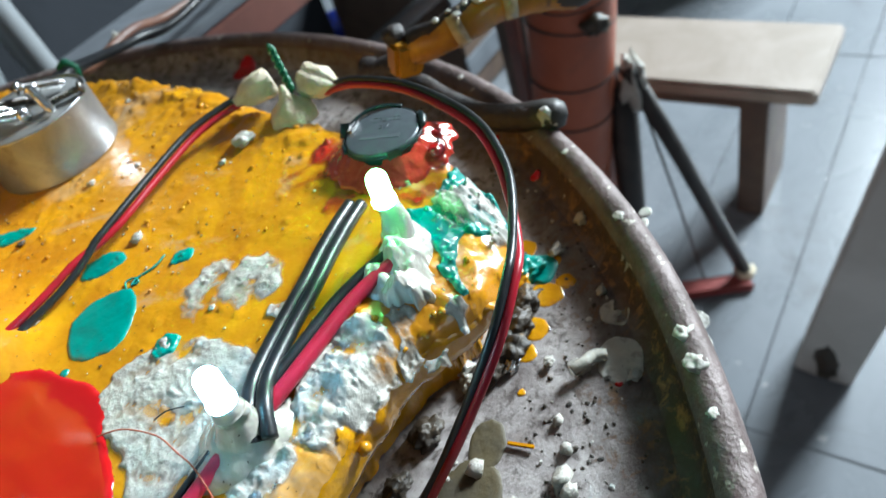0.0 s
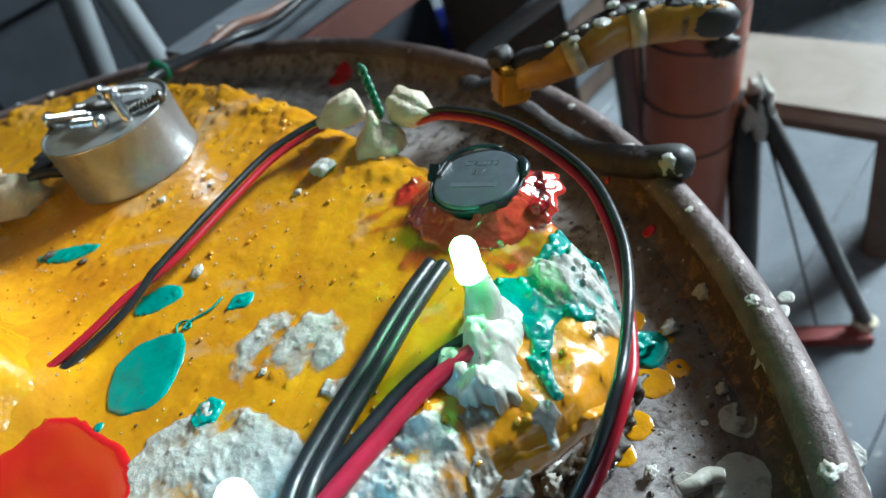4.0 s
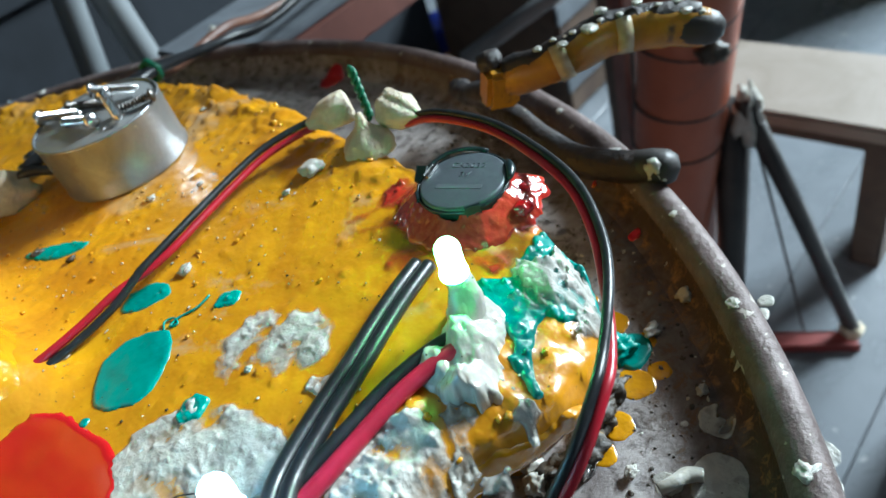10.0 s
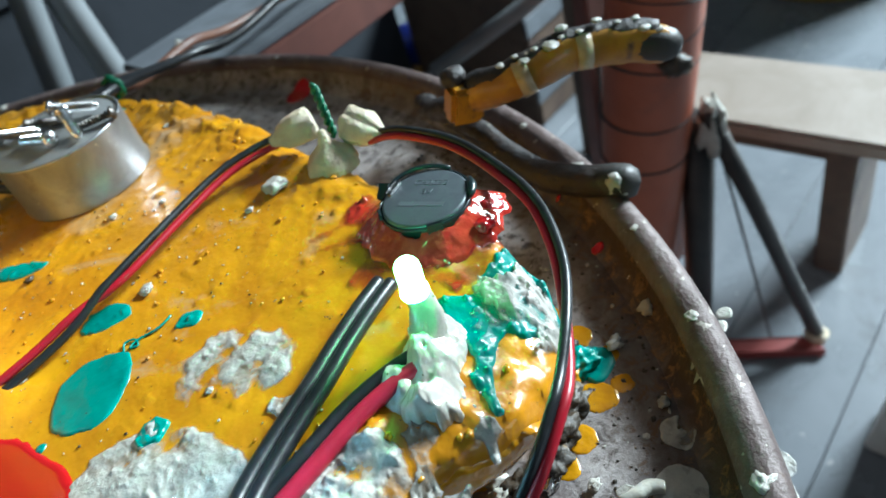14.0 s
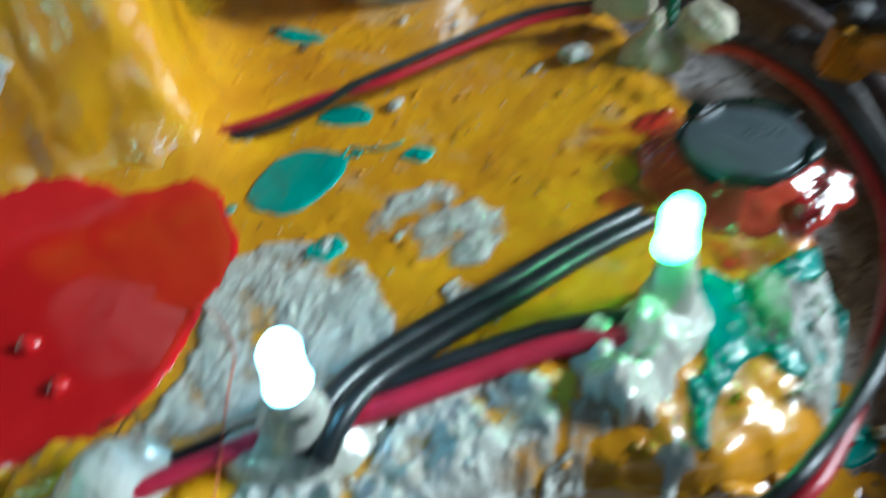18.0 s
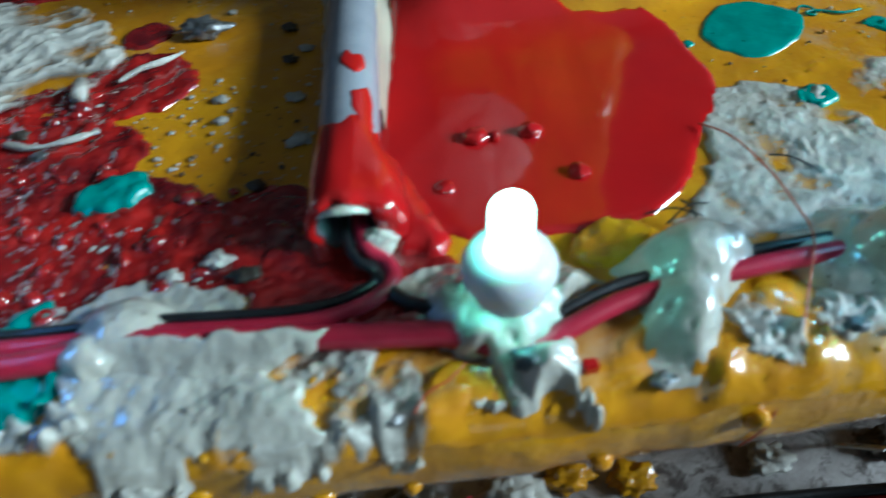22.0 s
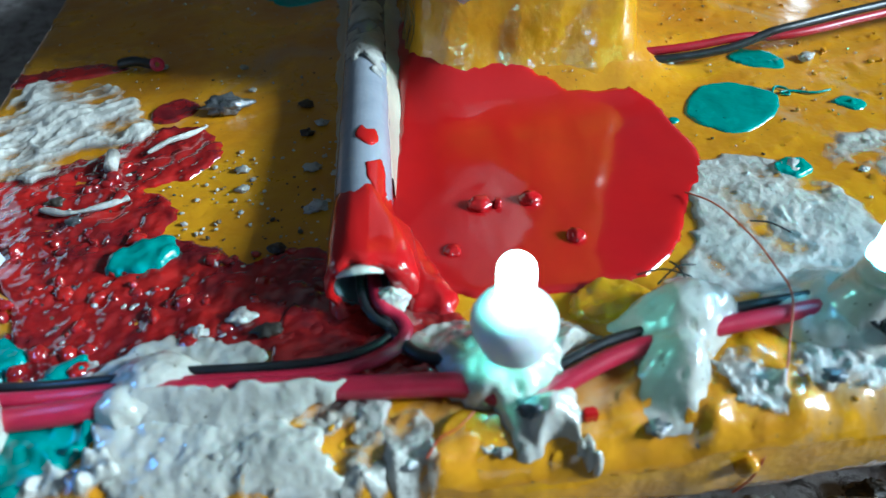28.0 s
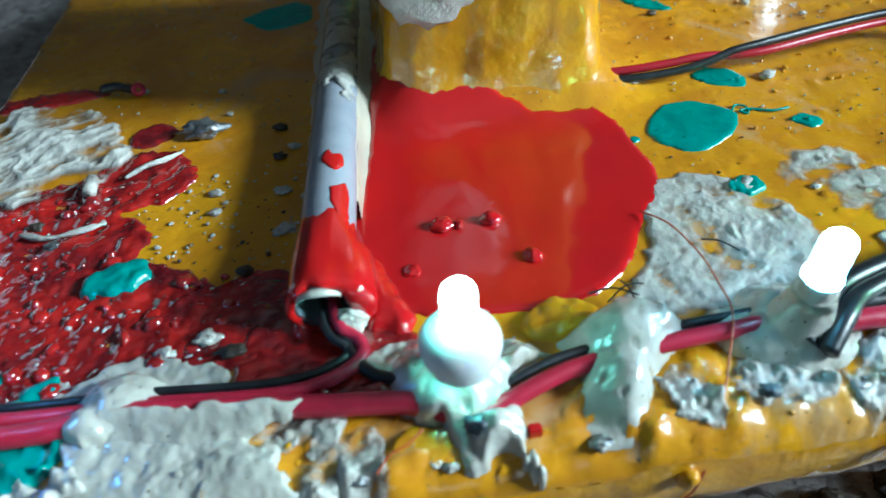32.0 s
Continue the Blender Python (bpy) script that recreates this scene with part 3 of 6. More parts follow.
def board_z(x, y):
    """The lie of the board's top: lumpy paint, sinking towards the right-hand end."""
    z = 0.45 * fbm(x * 0.04, y * 0.04, 1.3, 3)
    k = min(1.0, max(0.0, (x - 30) / 60)) * min(1.0, max(0.0, (-35 - y) / 34))
    z -= 10.0 * k * k
    if y < -48:
        z -= 2.0 * min(1.0, (-48 - y) / 20) ** 2
    g = post_gap(x, y)
    if g < 18:
        z += 8.0 * max(0.0, 1 - max(g, 0) / 18) ** 2.4
    return z


def board_top(x, y, d):
    r = 5.0 + 4.0 * min(1.0, max(0.0, (x - 20) / 60))
    drop = 0.0
    if d < r:
        drop = r - math.sqrt(max(0.0, r * r - (r - d) ** 2))
    rim = max(0.0, 1 - d / 26) if (y < -40 or x > 55) else 0.0
    back = min(1.0, max(0.0, (y - 30) / 50)) * min(1.0, max(0.0, (x - 20) / 40))
    lumps = max(0.0, fbm(x * 0.11, y * 0.11, 7.7, 4))
    fold = folds(x * 0.09, y * 0.09, 3.0)
    pimple = max(0.0, noise.noise((x * 0.42, y * 0.42, 9.1)) - 0.36) * 3.2 + max(0.0, noise.noise((x * 0.8, y * 0.8, 2.1)) - 0.42) * 1.6
    if (-61 < x < 5 and -46 < y < 40) or (5 <= x < 30 and -6 < y < 18) or (-132 < x < -66 and -50 < y < 55):
        pimple = 0.0
    z = board_z(x, y) - drop + 0.12 * fbm(x * 0.2, y * 0.2, 4.1, 3)
    return z + rim * (2.6 * lumps + 1.3 * fold + 1.5 * max(0.0, fbm(x * 0.27, y * 0.27, 5.2, 3) - 0.1)) + back * (0.7 * lumps + 0.3 * fold) + pimple * (0.6 + 1.1 * rim + 0.2 * back)


GRID_X, GRID_Y = np.arange(-152, 115, 2.0), np.arange(-82, 234, 2.0)
_gx, _gy = np.meshgrid(GRID_X, GRID_Y, indexing="ij")
DEPTH = inside(BOARD_LINE, _gx.ravel(), _gy.ravel())[0].reshape(_gx.shape)


def board_skin(x, y):
    """Height of the painted top itself, lumps, pimples and rounded edge included."""
    u = min(max((x - GRID_X[0]) / 2.0, 0), len(GRID_X) - 2.001)
    v = min(max((y - GRID_Y[0]) / 2.0, 0), len(GRID_Y) - 2.001)
    i, j = int(u), int(v)
    a, b = u - i, v - j
    d = (DEPTH[i, j] * (1 - a) + DEPTH[i + 1, j] * a) * (1 - b) + (DEPTH[i, j + 1] * (1 - a) + DEPTH[i + 1, j + 1] * a) * b
    return board_top(x, y, max(float(d), 0.0))


def board_plain(x, y):
    """The board's top with its rounded front edge, but without lumps and pimples."""
    d = min(max(y + 69.3, 0.0), 5.0)
    return board_z(x, y) - 5.0 + math.sqrt(max(0.0, 25.0 - (5.0 - d) ** 2))


def build_board():
    t = thing("painted_board", "thick board coated in ochre-yellow paint, splashed red, teal and cream", "board")
    v, f = sheet(BOARD_LINE, 1.05, board_top)
    raw("board_top", [mm(*q) for q in v], f, YELLOW, t)
    n = len(BOARD_LINE)
    rows = []
    for z, inset in [(None, -0.2), (-8, -0.3), (-11, -0.3), (-14, -0.1), (-16.5, 0.6), (-18.5, 2.6), (-21, 7.0), (-26, 12.0), (-34, 15.0), (-43.5, 16.0)]:
        row = []
        for i in range(n * 4):
            a, b = BOARD_LINE[(i // 4) % n], BOARD_LINE[(i // 4 + 1) % n]
            q = a.lerp(b, (i % 4) / 4)
            prev, nxt = BOARD_LINE[(i // 4 - 1) % n], BOARD_LINE[(i // 4 + 2) % n]
            d = (nxt - prev).normalized()
            nrm = Vector((-d.y, d.x, 0))
            top = board_top(q.x, q.y, 0)
            zz = top if z is None else min(z, top - 1) + 0.6 * fbm(q.x * 0.06, q.y * 0.06, z, 2)
            push = inset - 0.5 * fbm(q.x * 0.07, q.y * 0.07, zz * 0.05, 3)
            if q.x > 25:
                push -= 2.2 * max(0.0, fbm(q.x * 0.13, q.y * 0.13, zz * 0.13, 3))
            if z is not None and -20 < z < -9:
                push -= 0.9 * max(0.0, noise.noise((q.x * 0.12, q.y * 0.12, zz * 0.1)))
            if z is None:
                push = 0.0
            row.append(mm(q.x + nrm.x * push, q.y + nrm.y * push, zz))
        rows.append(row)
    k = n * 4
    verts = [q for row in rows for q in row]
    faces = [(r * k + i, (r + 1) * k + i, (r + 1) * k + (i + 1) % k, r * k + (i + 1) % k) for r in range(len(rows) - 1) for i in range(k)]
    raw("board_edge", verts, faces, YELLOW_SIDE, t)
    return t


BOARD = build_board()
for x, y, z, r in ((-69, -69, -15.5, 1.8), (-57, -69, -16, 1.4), (-31.5, -69.3, -15, 2.0), (-96, -68, -12, 2.4), (-84, -69, -10, 1.8), (20, -70, -9, 1.6), (-12, -70, -8, 1.8)):
    part("paint_drip", lump(x, y, z, r, r * 0.8, r * 0.9, x, 0.3, 2), YELLOW_SIDE, BOARD)


def build_post():
    """The yellow upright: a rounded block with a flaring foot."""
    t = thing("painted_upright", "upright block thickly coated in glossy ochre paint, standing on the board", "block")
    cx, cy, hx, hy = POST
    rows, segs = [], 160
    levels = [(-1.0, 6.5), (1.5, 4.4), (4.0, 2.8), (7, 1.5), (11, 0.5), (15, 0.1), (19, 0.0), (23, -0.2), (28, -0.4), (33, -0.5), (38, -0.7), (44, -0.8), (50, -1.0), (56, -1.2),
              (62, -1.3), (70, -1.4), (78, -1.7), (84, -2.2), (89, -4.0), (91, -8.0)]
    bm = bmesh.new()
    for z, grow in levels:
        row = []
        for s in range(segs):
            a = 2 * math.pi * s / segs
            c, q = math.cos(a), math.sin(a)
            k = (abs(c) ** 6 + abs(q) ** 6) ** (-1 / 6)
            x, y = cx + (hx + grow) * c * k, cy + (hy + grow) * q * k
            w = 1.2 * fbm(x * 0.07, y * 0.07, z * 0.05, 3) + 1.3 * max(0, fbm(x * 0.16, y * 0.16, z * 0.11, 4)) + 1.2 * max(0.0, noise.noise((x * 0.4, y * 0.4, z * 0.3)) - 0.3)
            row.append(bm.verts.new(mm(x + w * c, y + w * q, z)))
        rows.append(row)
    for a, b in zip(rows, rows[1:]):
        for s in range(segs):
            bm.faces.new((a[s], a[(s + 1) % segs], b[(s + 1) % segs], b[s]))
    bm.faces.new(rows[-1])
    part("upright_body", bm, YELLOW_SIDE, t)
    part("plaster_pad", lump(-36, 22.5, 39, 13.5, 3.0, 16, 3, 0.25, 4, 2.2), PLASTER, t, "cream plaster pad")
    return t


UPRIGHT = build_post()

# ---------------------------------------------------------------- paint and plaster on the board
patch("red_paint_pool", [(-50, 50), (-42, 38), (-28, 25), (-15, 15.5), (-1, 14), (3.5, 2), (3.5, -13), (-4, -24), (-10, -34), (-20, -41), (-38, -41), (-52, -37),
                         (-58, -18), (-55, 0), (-52, 20)], RED, BOARD, 0.6, 1.6, 0.10, 0.05, 0.9, 0.7, label="thick glossy red paint", base=board_z)
for x, y, rx, ry, rz in ((-40.5, -18.0, 2.3, 1.8, 2.0), (-37.3, -18.4, 0.8, 1.2, 1.7), (-31.3, -18.0, 1.9, 1.7, 2.0), (-25.6, -29.3, 1.7, 1.6, 1.6), (-47, -29.5, 1.6, 1.5, 1.2)):
    part("buried_stud", lump(x, y, 0.6, rx, ry, rz * 0.8, x, 0.32, 3, 1.8), RED, BOARD)
patch("teal_drop", [(7, 6.5), (12, 14), (18, 16.5), (24, 14), (28.2, 8), (24, 0.5), (15, -4), (8.5, 0)], TEAL, BOARD, 0.45, 1.3, 0.14, 0.12, 0.5, 0.5)
patch("teal_drop", [(38, 3.6), (42, 6), (45.3, 2), (41.5, -0.3)], TEAL, BOARD, 0.45, 1.2, 0.05, 0.2, 0.4, 0.4)
patch("teal_drop", [(24.5, 26), (29, 29.5), (36, 27), (36, 19.5), (29, 21)], TEAL, BOARD, 0.45, 1.4, 0.05, 0.2, 0.5, 0.5)
patch("teal_drop", [(2, 3.2), (3.8, 4.6), (5, 3), (3.4, 1.8)], TEAL, BOARD, 0.4, 0.7, 0, 0.2, 0.2, 0.25)
patch("teal_drop", [(21, 80), (27, 77), (35, 66), (31, 64), (24, 70)], TEAL, BOARD, 0.4, 1.2, 0, 0.2, 0.6, 0.5)
patch("teal_drop", [(84, 128), (92, 130), (95, 122), (88, 120)], TEAL, BOARD, 0.9, 1.2, 0, 0.2, 0.6, 0.5)
patch("teal_drop", [(-86, 88), (-70, 96), (-66, 84), (-78, 78)], TEAL, BOARD, 0.5, 1.4, 0, 0.2, 1.0, 0.7)
for path in (((27.5, 9, 0.5), (29, 11, 0.7), (31, 10, 0.6), (30.5, 7.5, 0.6), (29, 8.5, 0.7), (31.5, 9, 0.6), (36, 7.5, 0.5), (40, 8, 0.5)),):
    part("teal_trickle", tube(curve(path, 6), 0.28, 6), TEAL, BOARD)
patch("teal_ring", [(15.5, -16), (18, -13.5), (21.5, -14.5), (22, -18), (19, -20), (16, -18.5)], TEAL, BOARD, 0.75, 0.5, 0.3, 0.5, 0.6, 0.35, seed=13)
patch("plaster_dab", [(17.0, -16.2), (18.6, -14.6), (20.8, -15.6), (20.4, -18.2), (18, -18.6)], PLASTER, BOARD, 0.8, 0.5, 0.5, 0.5, 1.0, 0.3, 16, seed=14)
patch("red_paint_spill", [(-138, 5), (-128, 8), (-120, 12), (-112, 14), (-108.5, 19), (-104, 20.5), (-95.7, 19), (-90, 12), (-90.6, 4.5), (-97, 0.2), (-102.8, -1.2), (-98.6, -5), (-95, -11), (-97, -16.5),
                          (-91.9, -18), (-84.7, -23.4), (-80.8, -25.5), (-76, -24), (-68, -24.6), (-65.5, -33.5), (-66.5, -42), (-70, -47), (-82.6, -45), (-95.4, -43), (-103, -48), (-113, -46),
                          (-122, -26), (-135, -8)], RED_ROUGH, BOARD, 0.4, 1.6, 0.6, 0.22, 1.2, 0.4, label="rough dark red paint with grit", seed=2, ridge=0.3, drawn=0.35)
patch("red_paint_spill", [(-74, -38), (-66, -40), (-55, -40), (-47, -44), (-46, -51), (-52, -55), (-64, -55), (-76, -51)], RED_ROUGH, BOARD, 0.45, 1.4, 0.4, 0.2, 1.2, 0.5, seed=18, ridge=0.5)
patch("red_paint_spill", [(-146, 50), (-138, 52), (-124, 54), (-116, 50), (-128, 46), (-140, 44)], RED_ROUGH, BOARD, 0.5, 1.5, 0.3, 0.2, 1.2, 0.7, seed=12)
patch("red_paint_spill", [(-106, 30), (-101, 33), (-96, 28), (-101, 22), (-107, 24)], RED_ROUGH, BOARD, 0.5, 1.5, 0.3, 0.2, 0.8, 0.6, seed=15)
CRUST = dict(per=22, step=0.36)
smear("plaster_smear", [(-143, 20), (-141, 35), (-136, 44.5), (-124.4, 45), (-113.8, 37), (-107.5, 27), (-103.5, 19.4), (-106, 13.4), (-109.1, 7.7), (-116.8, 7.1), (-126.8, 3.5), (-138, 7)], BOARD, 0.46, 1.6, 28, 3,
      2.0, 1.4, 0.34, 22, "dried cream plaster", fray=0.55, lift=0.8, blade=1.25, flake=0.25)
patch("plaster_smear", [(-100, -56.3), (-97.5, -52.5), (-88.4, -53), (-73, -54.5), (-72.5, -58.2), (-69.5, -61.4), (-66.0, -69.5), (-70, -71), (-75, -71.5), (-81, -69), (-91.5, -70.5), (-97.5, -64.1)], PUTTY, BOARD,
      1.6, 1.0, 0.8, 0.10, 2.2, label="wet cream plaster", seed=4, ridge=0.5, hole=0.3, base=board_plain, drawn=0.25, **CRUST)
patch("plaster_smear", [(-104.5, -50.2), (-95.2, -41.8), (-87.6, -42), (-77, -46.2), (-82, -49.5), (-94, -52)], PUTTY, BOARD, 1.0, 1.2, 0.5, 0.12, 1.4, label="wet cream plaster", seed=45, ridge=0.4, drawn=0.5, **CRUST)
smear("plaster_smear", [(-100, -54), (-92, -48), (-80, -47), (-68, -52), (-61, -56), (-61, -66), (-65, -71), (-80, -74), (-98, -71), (-106, -60)], BOARD, 0.12, 0.5, 20, 44, 2.5, 3.0, 0.4, 18)
smear("plaster_smear", [(-3, -17), (5, -10), (15, -11), (24, -20), (27, -36), (22, -47), (8, -48), (-8, -48), (-17, -44), (-10, -36), (-5, -26)], BOARD, 0.52, 0.7, 62, 5, 1.4, 2.2, 0.36, 20,
      "cream plaster smear", fray=0.6)
smear("plaster_smear", [(18, -54.5), (28.5, -51.5), (36, -52), (42, -57), (43, -64), (36, -70), (24, -71), (13, -67), (10, -58)], BOARD, 0.50, 1.5, 75, 16, 2.6, 2.0, 0.34, 22, "cream plaster smear", fray=0.7)
smear("plaster_haze", [(25, -12), (34, -4), (43, -3), (48, -11), (53, -22), (48, -32), (40, -34), (31, -28), (25, -19)], BOARD, 0.36, 0.6, 40, 6, 3.0, 4.0, 0.4, 14, "thin scuffed plaster")
smear("plaster_smear", [(34.8, -33.6), (38.9, -34), (41, -38.6), (37.3, -41.6), (33.6, -38.5)], BOARD, 0.5, 0.9, 60, 17, 1.0, 1.0, 0.3, 16)
for hs, sd in (([(44, -61), (48, -61.3), (49, -66), (44, -68.5), (39.5, -72.6), (34.5, -73), (35, -68.7), (40.7, -65.3)], 21), ([(38, -73), (42, -71), (45, -75), (41, -78)], 22),
               ([(51, -69), (55, -69), (57, -73), (51, -75)], 23),
               ([(-61, -59), (-57, -57), (-53, -62), (-54, -70), (-60, -72)], 24), ([(-13, -57), (-8, -56), (-5, -62), (-7, -68), (-14, -64)], 25),
               ([(-2, -56), (10, -57), (14, -63), (5, -66), (-4, -63)], 26), ([(-114, -61), (-104, -59), (-102, -65), (-112, -69)], 27),
               ([(-123, -58), (-117, -57), (-115, -62), (-121, -65)], 28), ([(-65, -57), (-60, -56), (-59.5, -67), (-64, -70)], 29)):
    smear("plaster_dab", hs, BOARD, 0.36, 1.0, 80, sd, 1.6, 1.2, 0.32, 16)
patch("teal_spill", [(92.5, -49), (94, -55.3), (89, -62.9), (83, -68), (75.2, -66.5), (73, -63), (68.3, -64), (61.8, -67.7), (58.8, -72), (56.6, -72), (58.2, -68.5), (60.1, -64.4), (63.4, -62.5),
                     (66.8, -56.5), (70, -48.9), (73.1, -47), (77, -52), (86.4, -50)], TEAL, BOARD, 0.7, 1.0, 0.15, 0.15, 0.6, 0.45, 12, seed=7)
smear("plaster_smear", [(73.5, -51.5), (81, -51.5), (84, -55), (88.2, -53.6), (92, -57), (89, -63.4), (82, -71), (75, -71), (74.5, -66.7), (75.2, -62.8), (70, -61), (70.6, -56)], BOARD, 0.45, 2.6, 35, 8,
      1.5, 1.2, 0.32, 20, "cream plaster dab", lift=0.7)
smear("red_paint_smear", [(73, -3), (79.3, -6.5), (86, -5), (91, -6), (99, -12), (101, -24), (100, -36), (97, -47), (91, -52), (86.9, -50.2), (80.1, -52.6), (74.5, -48.5), (74.5, -42.9), (74.5, -36.5),
                          (71.2, -33.2), (64.5, -33), (63.8, -27.8), (67.5, -23.5), (74, -22.1), (74, -15.5), (70, -11.5)], BOARD, 0.35, 0.5, 120, 9, 1.4, 2.5, 0.5, 12,
      "sheer red paint round the cell", material=RED_FILM, fray=0.7)
patch("teal_spill", [(-104, -20), (-96, -17), (-93, -22), (-98, -26), (-105, -25)], TEAL, BOARD, 1.5, 1.6, 0.4, 0.3, 0.8, 0.5, seed=10, ridge=0.8)
for hs, sd in (([(-124, -40), (-117, -37), (-113, -43), (-118, -48), (-125, -47)], 71), ([(-109, -44), (-104, -43), (-103, -47), (-108, -48)], 72)):
    patch("teal_spill", hs, TEAL, BOARD, 0.9, 1.2, 0.4, 0.3, 1.0, 0.5, seed=sd, ridge=0.5)
for hs, sd in (([(-127, -46), (-121, -44), (-119, -50), (-125, -53)], 73), ([(-106, -47), (-101, -46), (-101, -49.5), (-105, -50)], 74), ([(-101, -61), (-97, -59), (-95, -64), (-100, -66)], 75),
               ([(-128, -62), (-123, -60), (-121, -64), (-127, -67)], 76)):
    smear("plaster_dab", hs, BOARD, 0.55, 1.8, 30, sd, 1.2, 1.0, 0.32, 16, lift=0.9)
patch("teal_spill", [(-130, -58), (-116, -49), (-104, -47), (-98, -53), (-101, -61), (-112, -67), (-126, -67)], TEAL, BOARD, 0.9, 1.6, 0.5, 0.2, 1.6, 0.6, seed=11, ridge=0.6)
patch("ochre_drop", [(-54, -64), (-51, -60.6), (-47, -60.8), (-44.4, -64), (-47, -67.4), (-51.5, -67.4)], YELLOW_SIDE, BOARD, 1.2, 0.9, 0.05, 0.2, 0.3, 0.4, seed=33, base=board_plain)
patch("ochre_flap", [(-31, -44), (-25, -40), (-16, -44), (-13, -47), (-22, -49), (-30, -48)], YELLOW_SIDE, BOARD, 1.6, 1.6, 0.5, 0.2, 0.8, 0.5, seed=31, ridge=0.8)

# ---------------------------------------------------------------- diodes and putty


def led(at, axis, lit, holder, label):
    """A five-millimetre lamp: dome, flange and legs in a lump of putty."""
    t = thing("led", label, "led lamp", "indicator lamps on the board")
    r = 2.45
    part("flange", lathe([(0.01, 0), (r + 0.35, 0), (r + 0.4, 0.5), (r + 0.35, 1.0), (r, 1.1), (r, 2.3)], at, 24, axis), lit, t)
    prof = [(r, 2.3), (r, 6.1)] + [(r * math.cos(a), 6.1 + r * math.sin(a)) for a in (0.3, 0.6, 0.9, 1.15, 1.35)] + [(0.01, 8.5)]
    part("bulb", lathe(prof, at, 24, axis), lit, t)
    if holder:
        part("collar", lathe([(4.6, -6.6), (5.4, -4.6), (5.8, -2.8), (5.75, -1.5), (5.2, -0.4), (4.2, 0.3), (2.7, 0.45)], at, 36, axis, 0.02), COLLAR, t, "milky plastic collar")
    return t


led((64.5, -51.5, 11.0), (0.04, -0.02, 1), LIT_TEAL, False, "lit green light-emitting diode held in cream putty")
led((10.0, -54.0, 12.5), (0.10, 0.03, 1), LIT_CYAN, False, "lit aqua light-emitting diode held in cream putty")
led((-42.0, -55.8, 14.0), (0.02, 0.06, 1), LIT_AQUA, True, "lit light-emitting diode in a milky collar")
led((-111.2, -55.2, 14.2), (0.06, 0.22, 1), LIT_BLUE, False, "lit blue light-emitting diode on a putty stalk")


def stalk(path, radii, label, seed, rough=0.3):
    t = thing("putty_stalk", label, "putty")
    line = curve(path, 6)
    k = len(radii) - 1
    rad = []
    for i in range(len(line)):
        u = i / (len(line) - 1) * k
        j = min(int(u), k - 1)
        rad.append(radii[j] * (1 - u + j) + radii[j + 1] * (u - j))
    part("putty_body", tube(line, rad, 20, True, rough, seed), PUTTY, t)


stalk([(64.5, -51.5, 11.6), (64.4, -52, 8), (63.5, -53, 4), (62, -54, -1)], [2.5, 2.7, 3.4, 4.5], "cream putty stalk under the green diode", 1.0)
mound("putty_lump", "cream putty pressed over the wire's end", [(49, -51), (57, -51), (63, -48), (69, -51), (67, -58), (60, -63), (52, -68), (46, -62)],
      [(63.5, -53.5, 6.0, 5.5), (57.5, -57, 5.5, 7.5), (50.5, -63, 5.0, 6.0), (52, -55, 4.0, 5.0)], PUTTY, 1.3, 1.1, 0.2, 1.6, 0.36, 1.5, 1.0)
stalk([(10, -54, 13), (10, -54, 9), (9.5, -53.5, 4), (9, -53, 0)], [2.6, 3.2, 5.0, 7.0], "cream putty cone under the aqua diode", 2.0, 0.12)
mound("putty_lump", "smooth cream putty spread under the aqua diode", [(-2, -47), (3, -43), (13, -43), (20, -48), (19, -57), (12, -61), (2, -59), (-3, -53)],
      [(9, -52.5, 5.5, 9.5), (2, -52, 3.0, 6)], PUTTY, 2.3, 0.5, 0.12, 0.8, 0.5, 0.4)
mound("putty_lump", "cream putty heaped under the milky collar", [(-57.5, -48.6), (-50.3, -44.4), (-44.8, -46.6), (-34.4, -48), (-27.6, -50.2), (-31.6, -54), (-35.4, -57), (-34, -61.4), (-34.6, -68.4), (-37.4, -66.5), (-43.4, -68), (-45.6, -61.5), (-51, -59), (-52.5, -54)],
      [(-42, -56, 5.5, 9.5), (-38, -63, 3.5, 5), (-48, -53, 3.0, 6), (-33, -54, 3.0, 5)], PUTTY, 3.3, 0.9, 0.2, 1.3, 0.38, 1.4, 0.9)
stalk([(-111.2, -55.2, 14.6), (-112, -55.6, 9), (-113.4, -56.6, 3), (-114, -57.5, -2)], [2.3, 2.5, 2.8, 3.4], "cream putty stalk under the blue diode", 4.0)
mound("putty_lump", "smooth cream putty lump holding the wires", [(-26, -49), (-20, -45.8), (-12, -46), (-6.5, -50), (-9.5, -54), (-14, -58), (-16.5, -64), (-21, -67.5), (-26.5, -66), (-30.5, -61.5), (-25.5, -57.5), (-25, -52.5)],
      [(-16, -51, 7.2, 9.5), (-19, -58.5, 5.6, 8.0), (-11, -50.5, 6.0, 6.0)], PUTTY, 5.3, 0.5, 0.12, 0.9, 0.5, 0.35, 2.6)
mound("putty_lump", "cream putty bridging the red wires", [(-100, -48), (-92, -45), (-84, -49), (-86, -54), (-95, -58), (-101, -55)],
      [(-92, -51, 4.4, 8), (-96, -54.5, 3.8, 6)], PUTTY, 6.3, 0.4, 0.2, 1.2, 0.42, 0.3, 1.2)
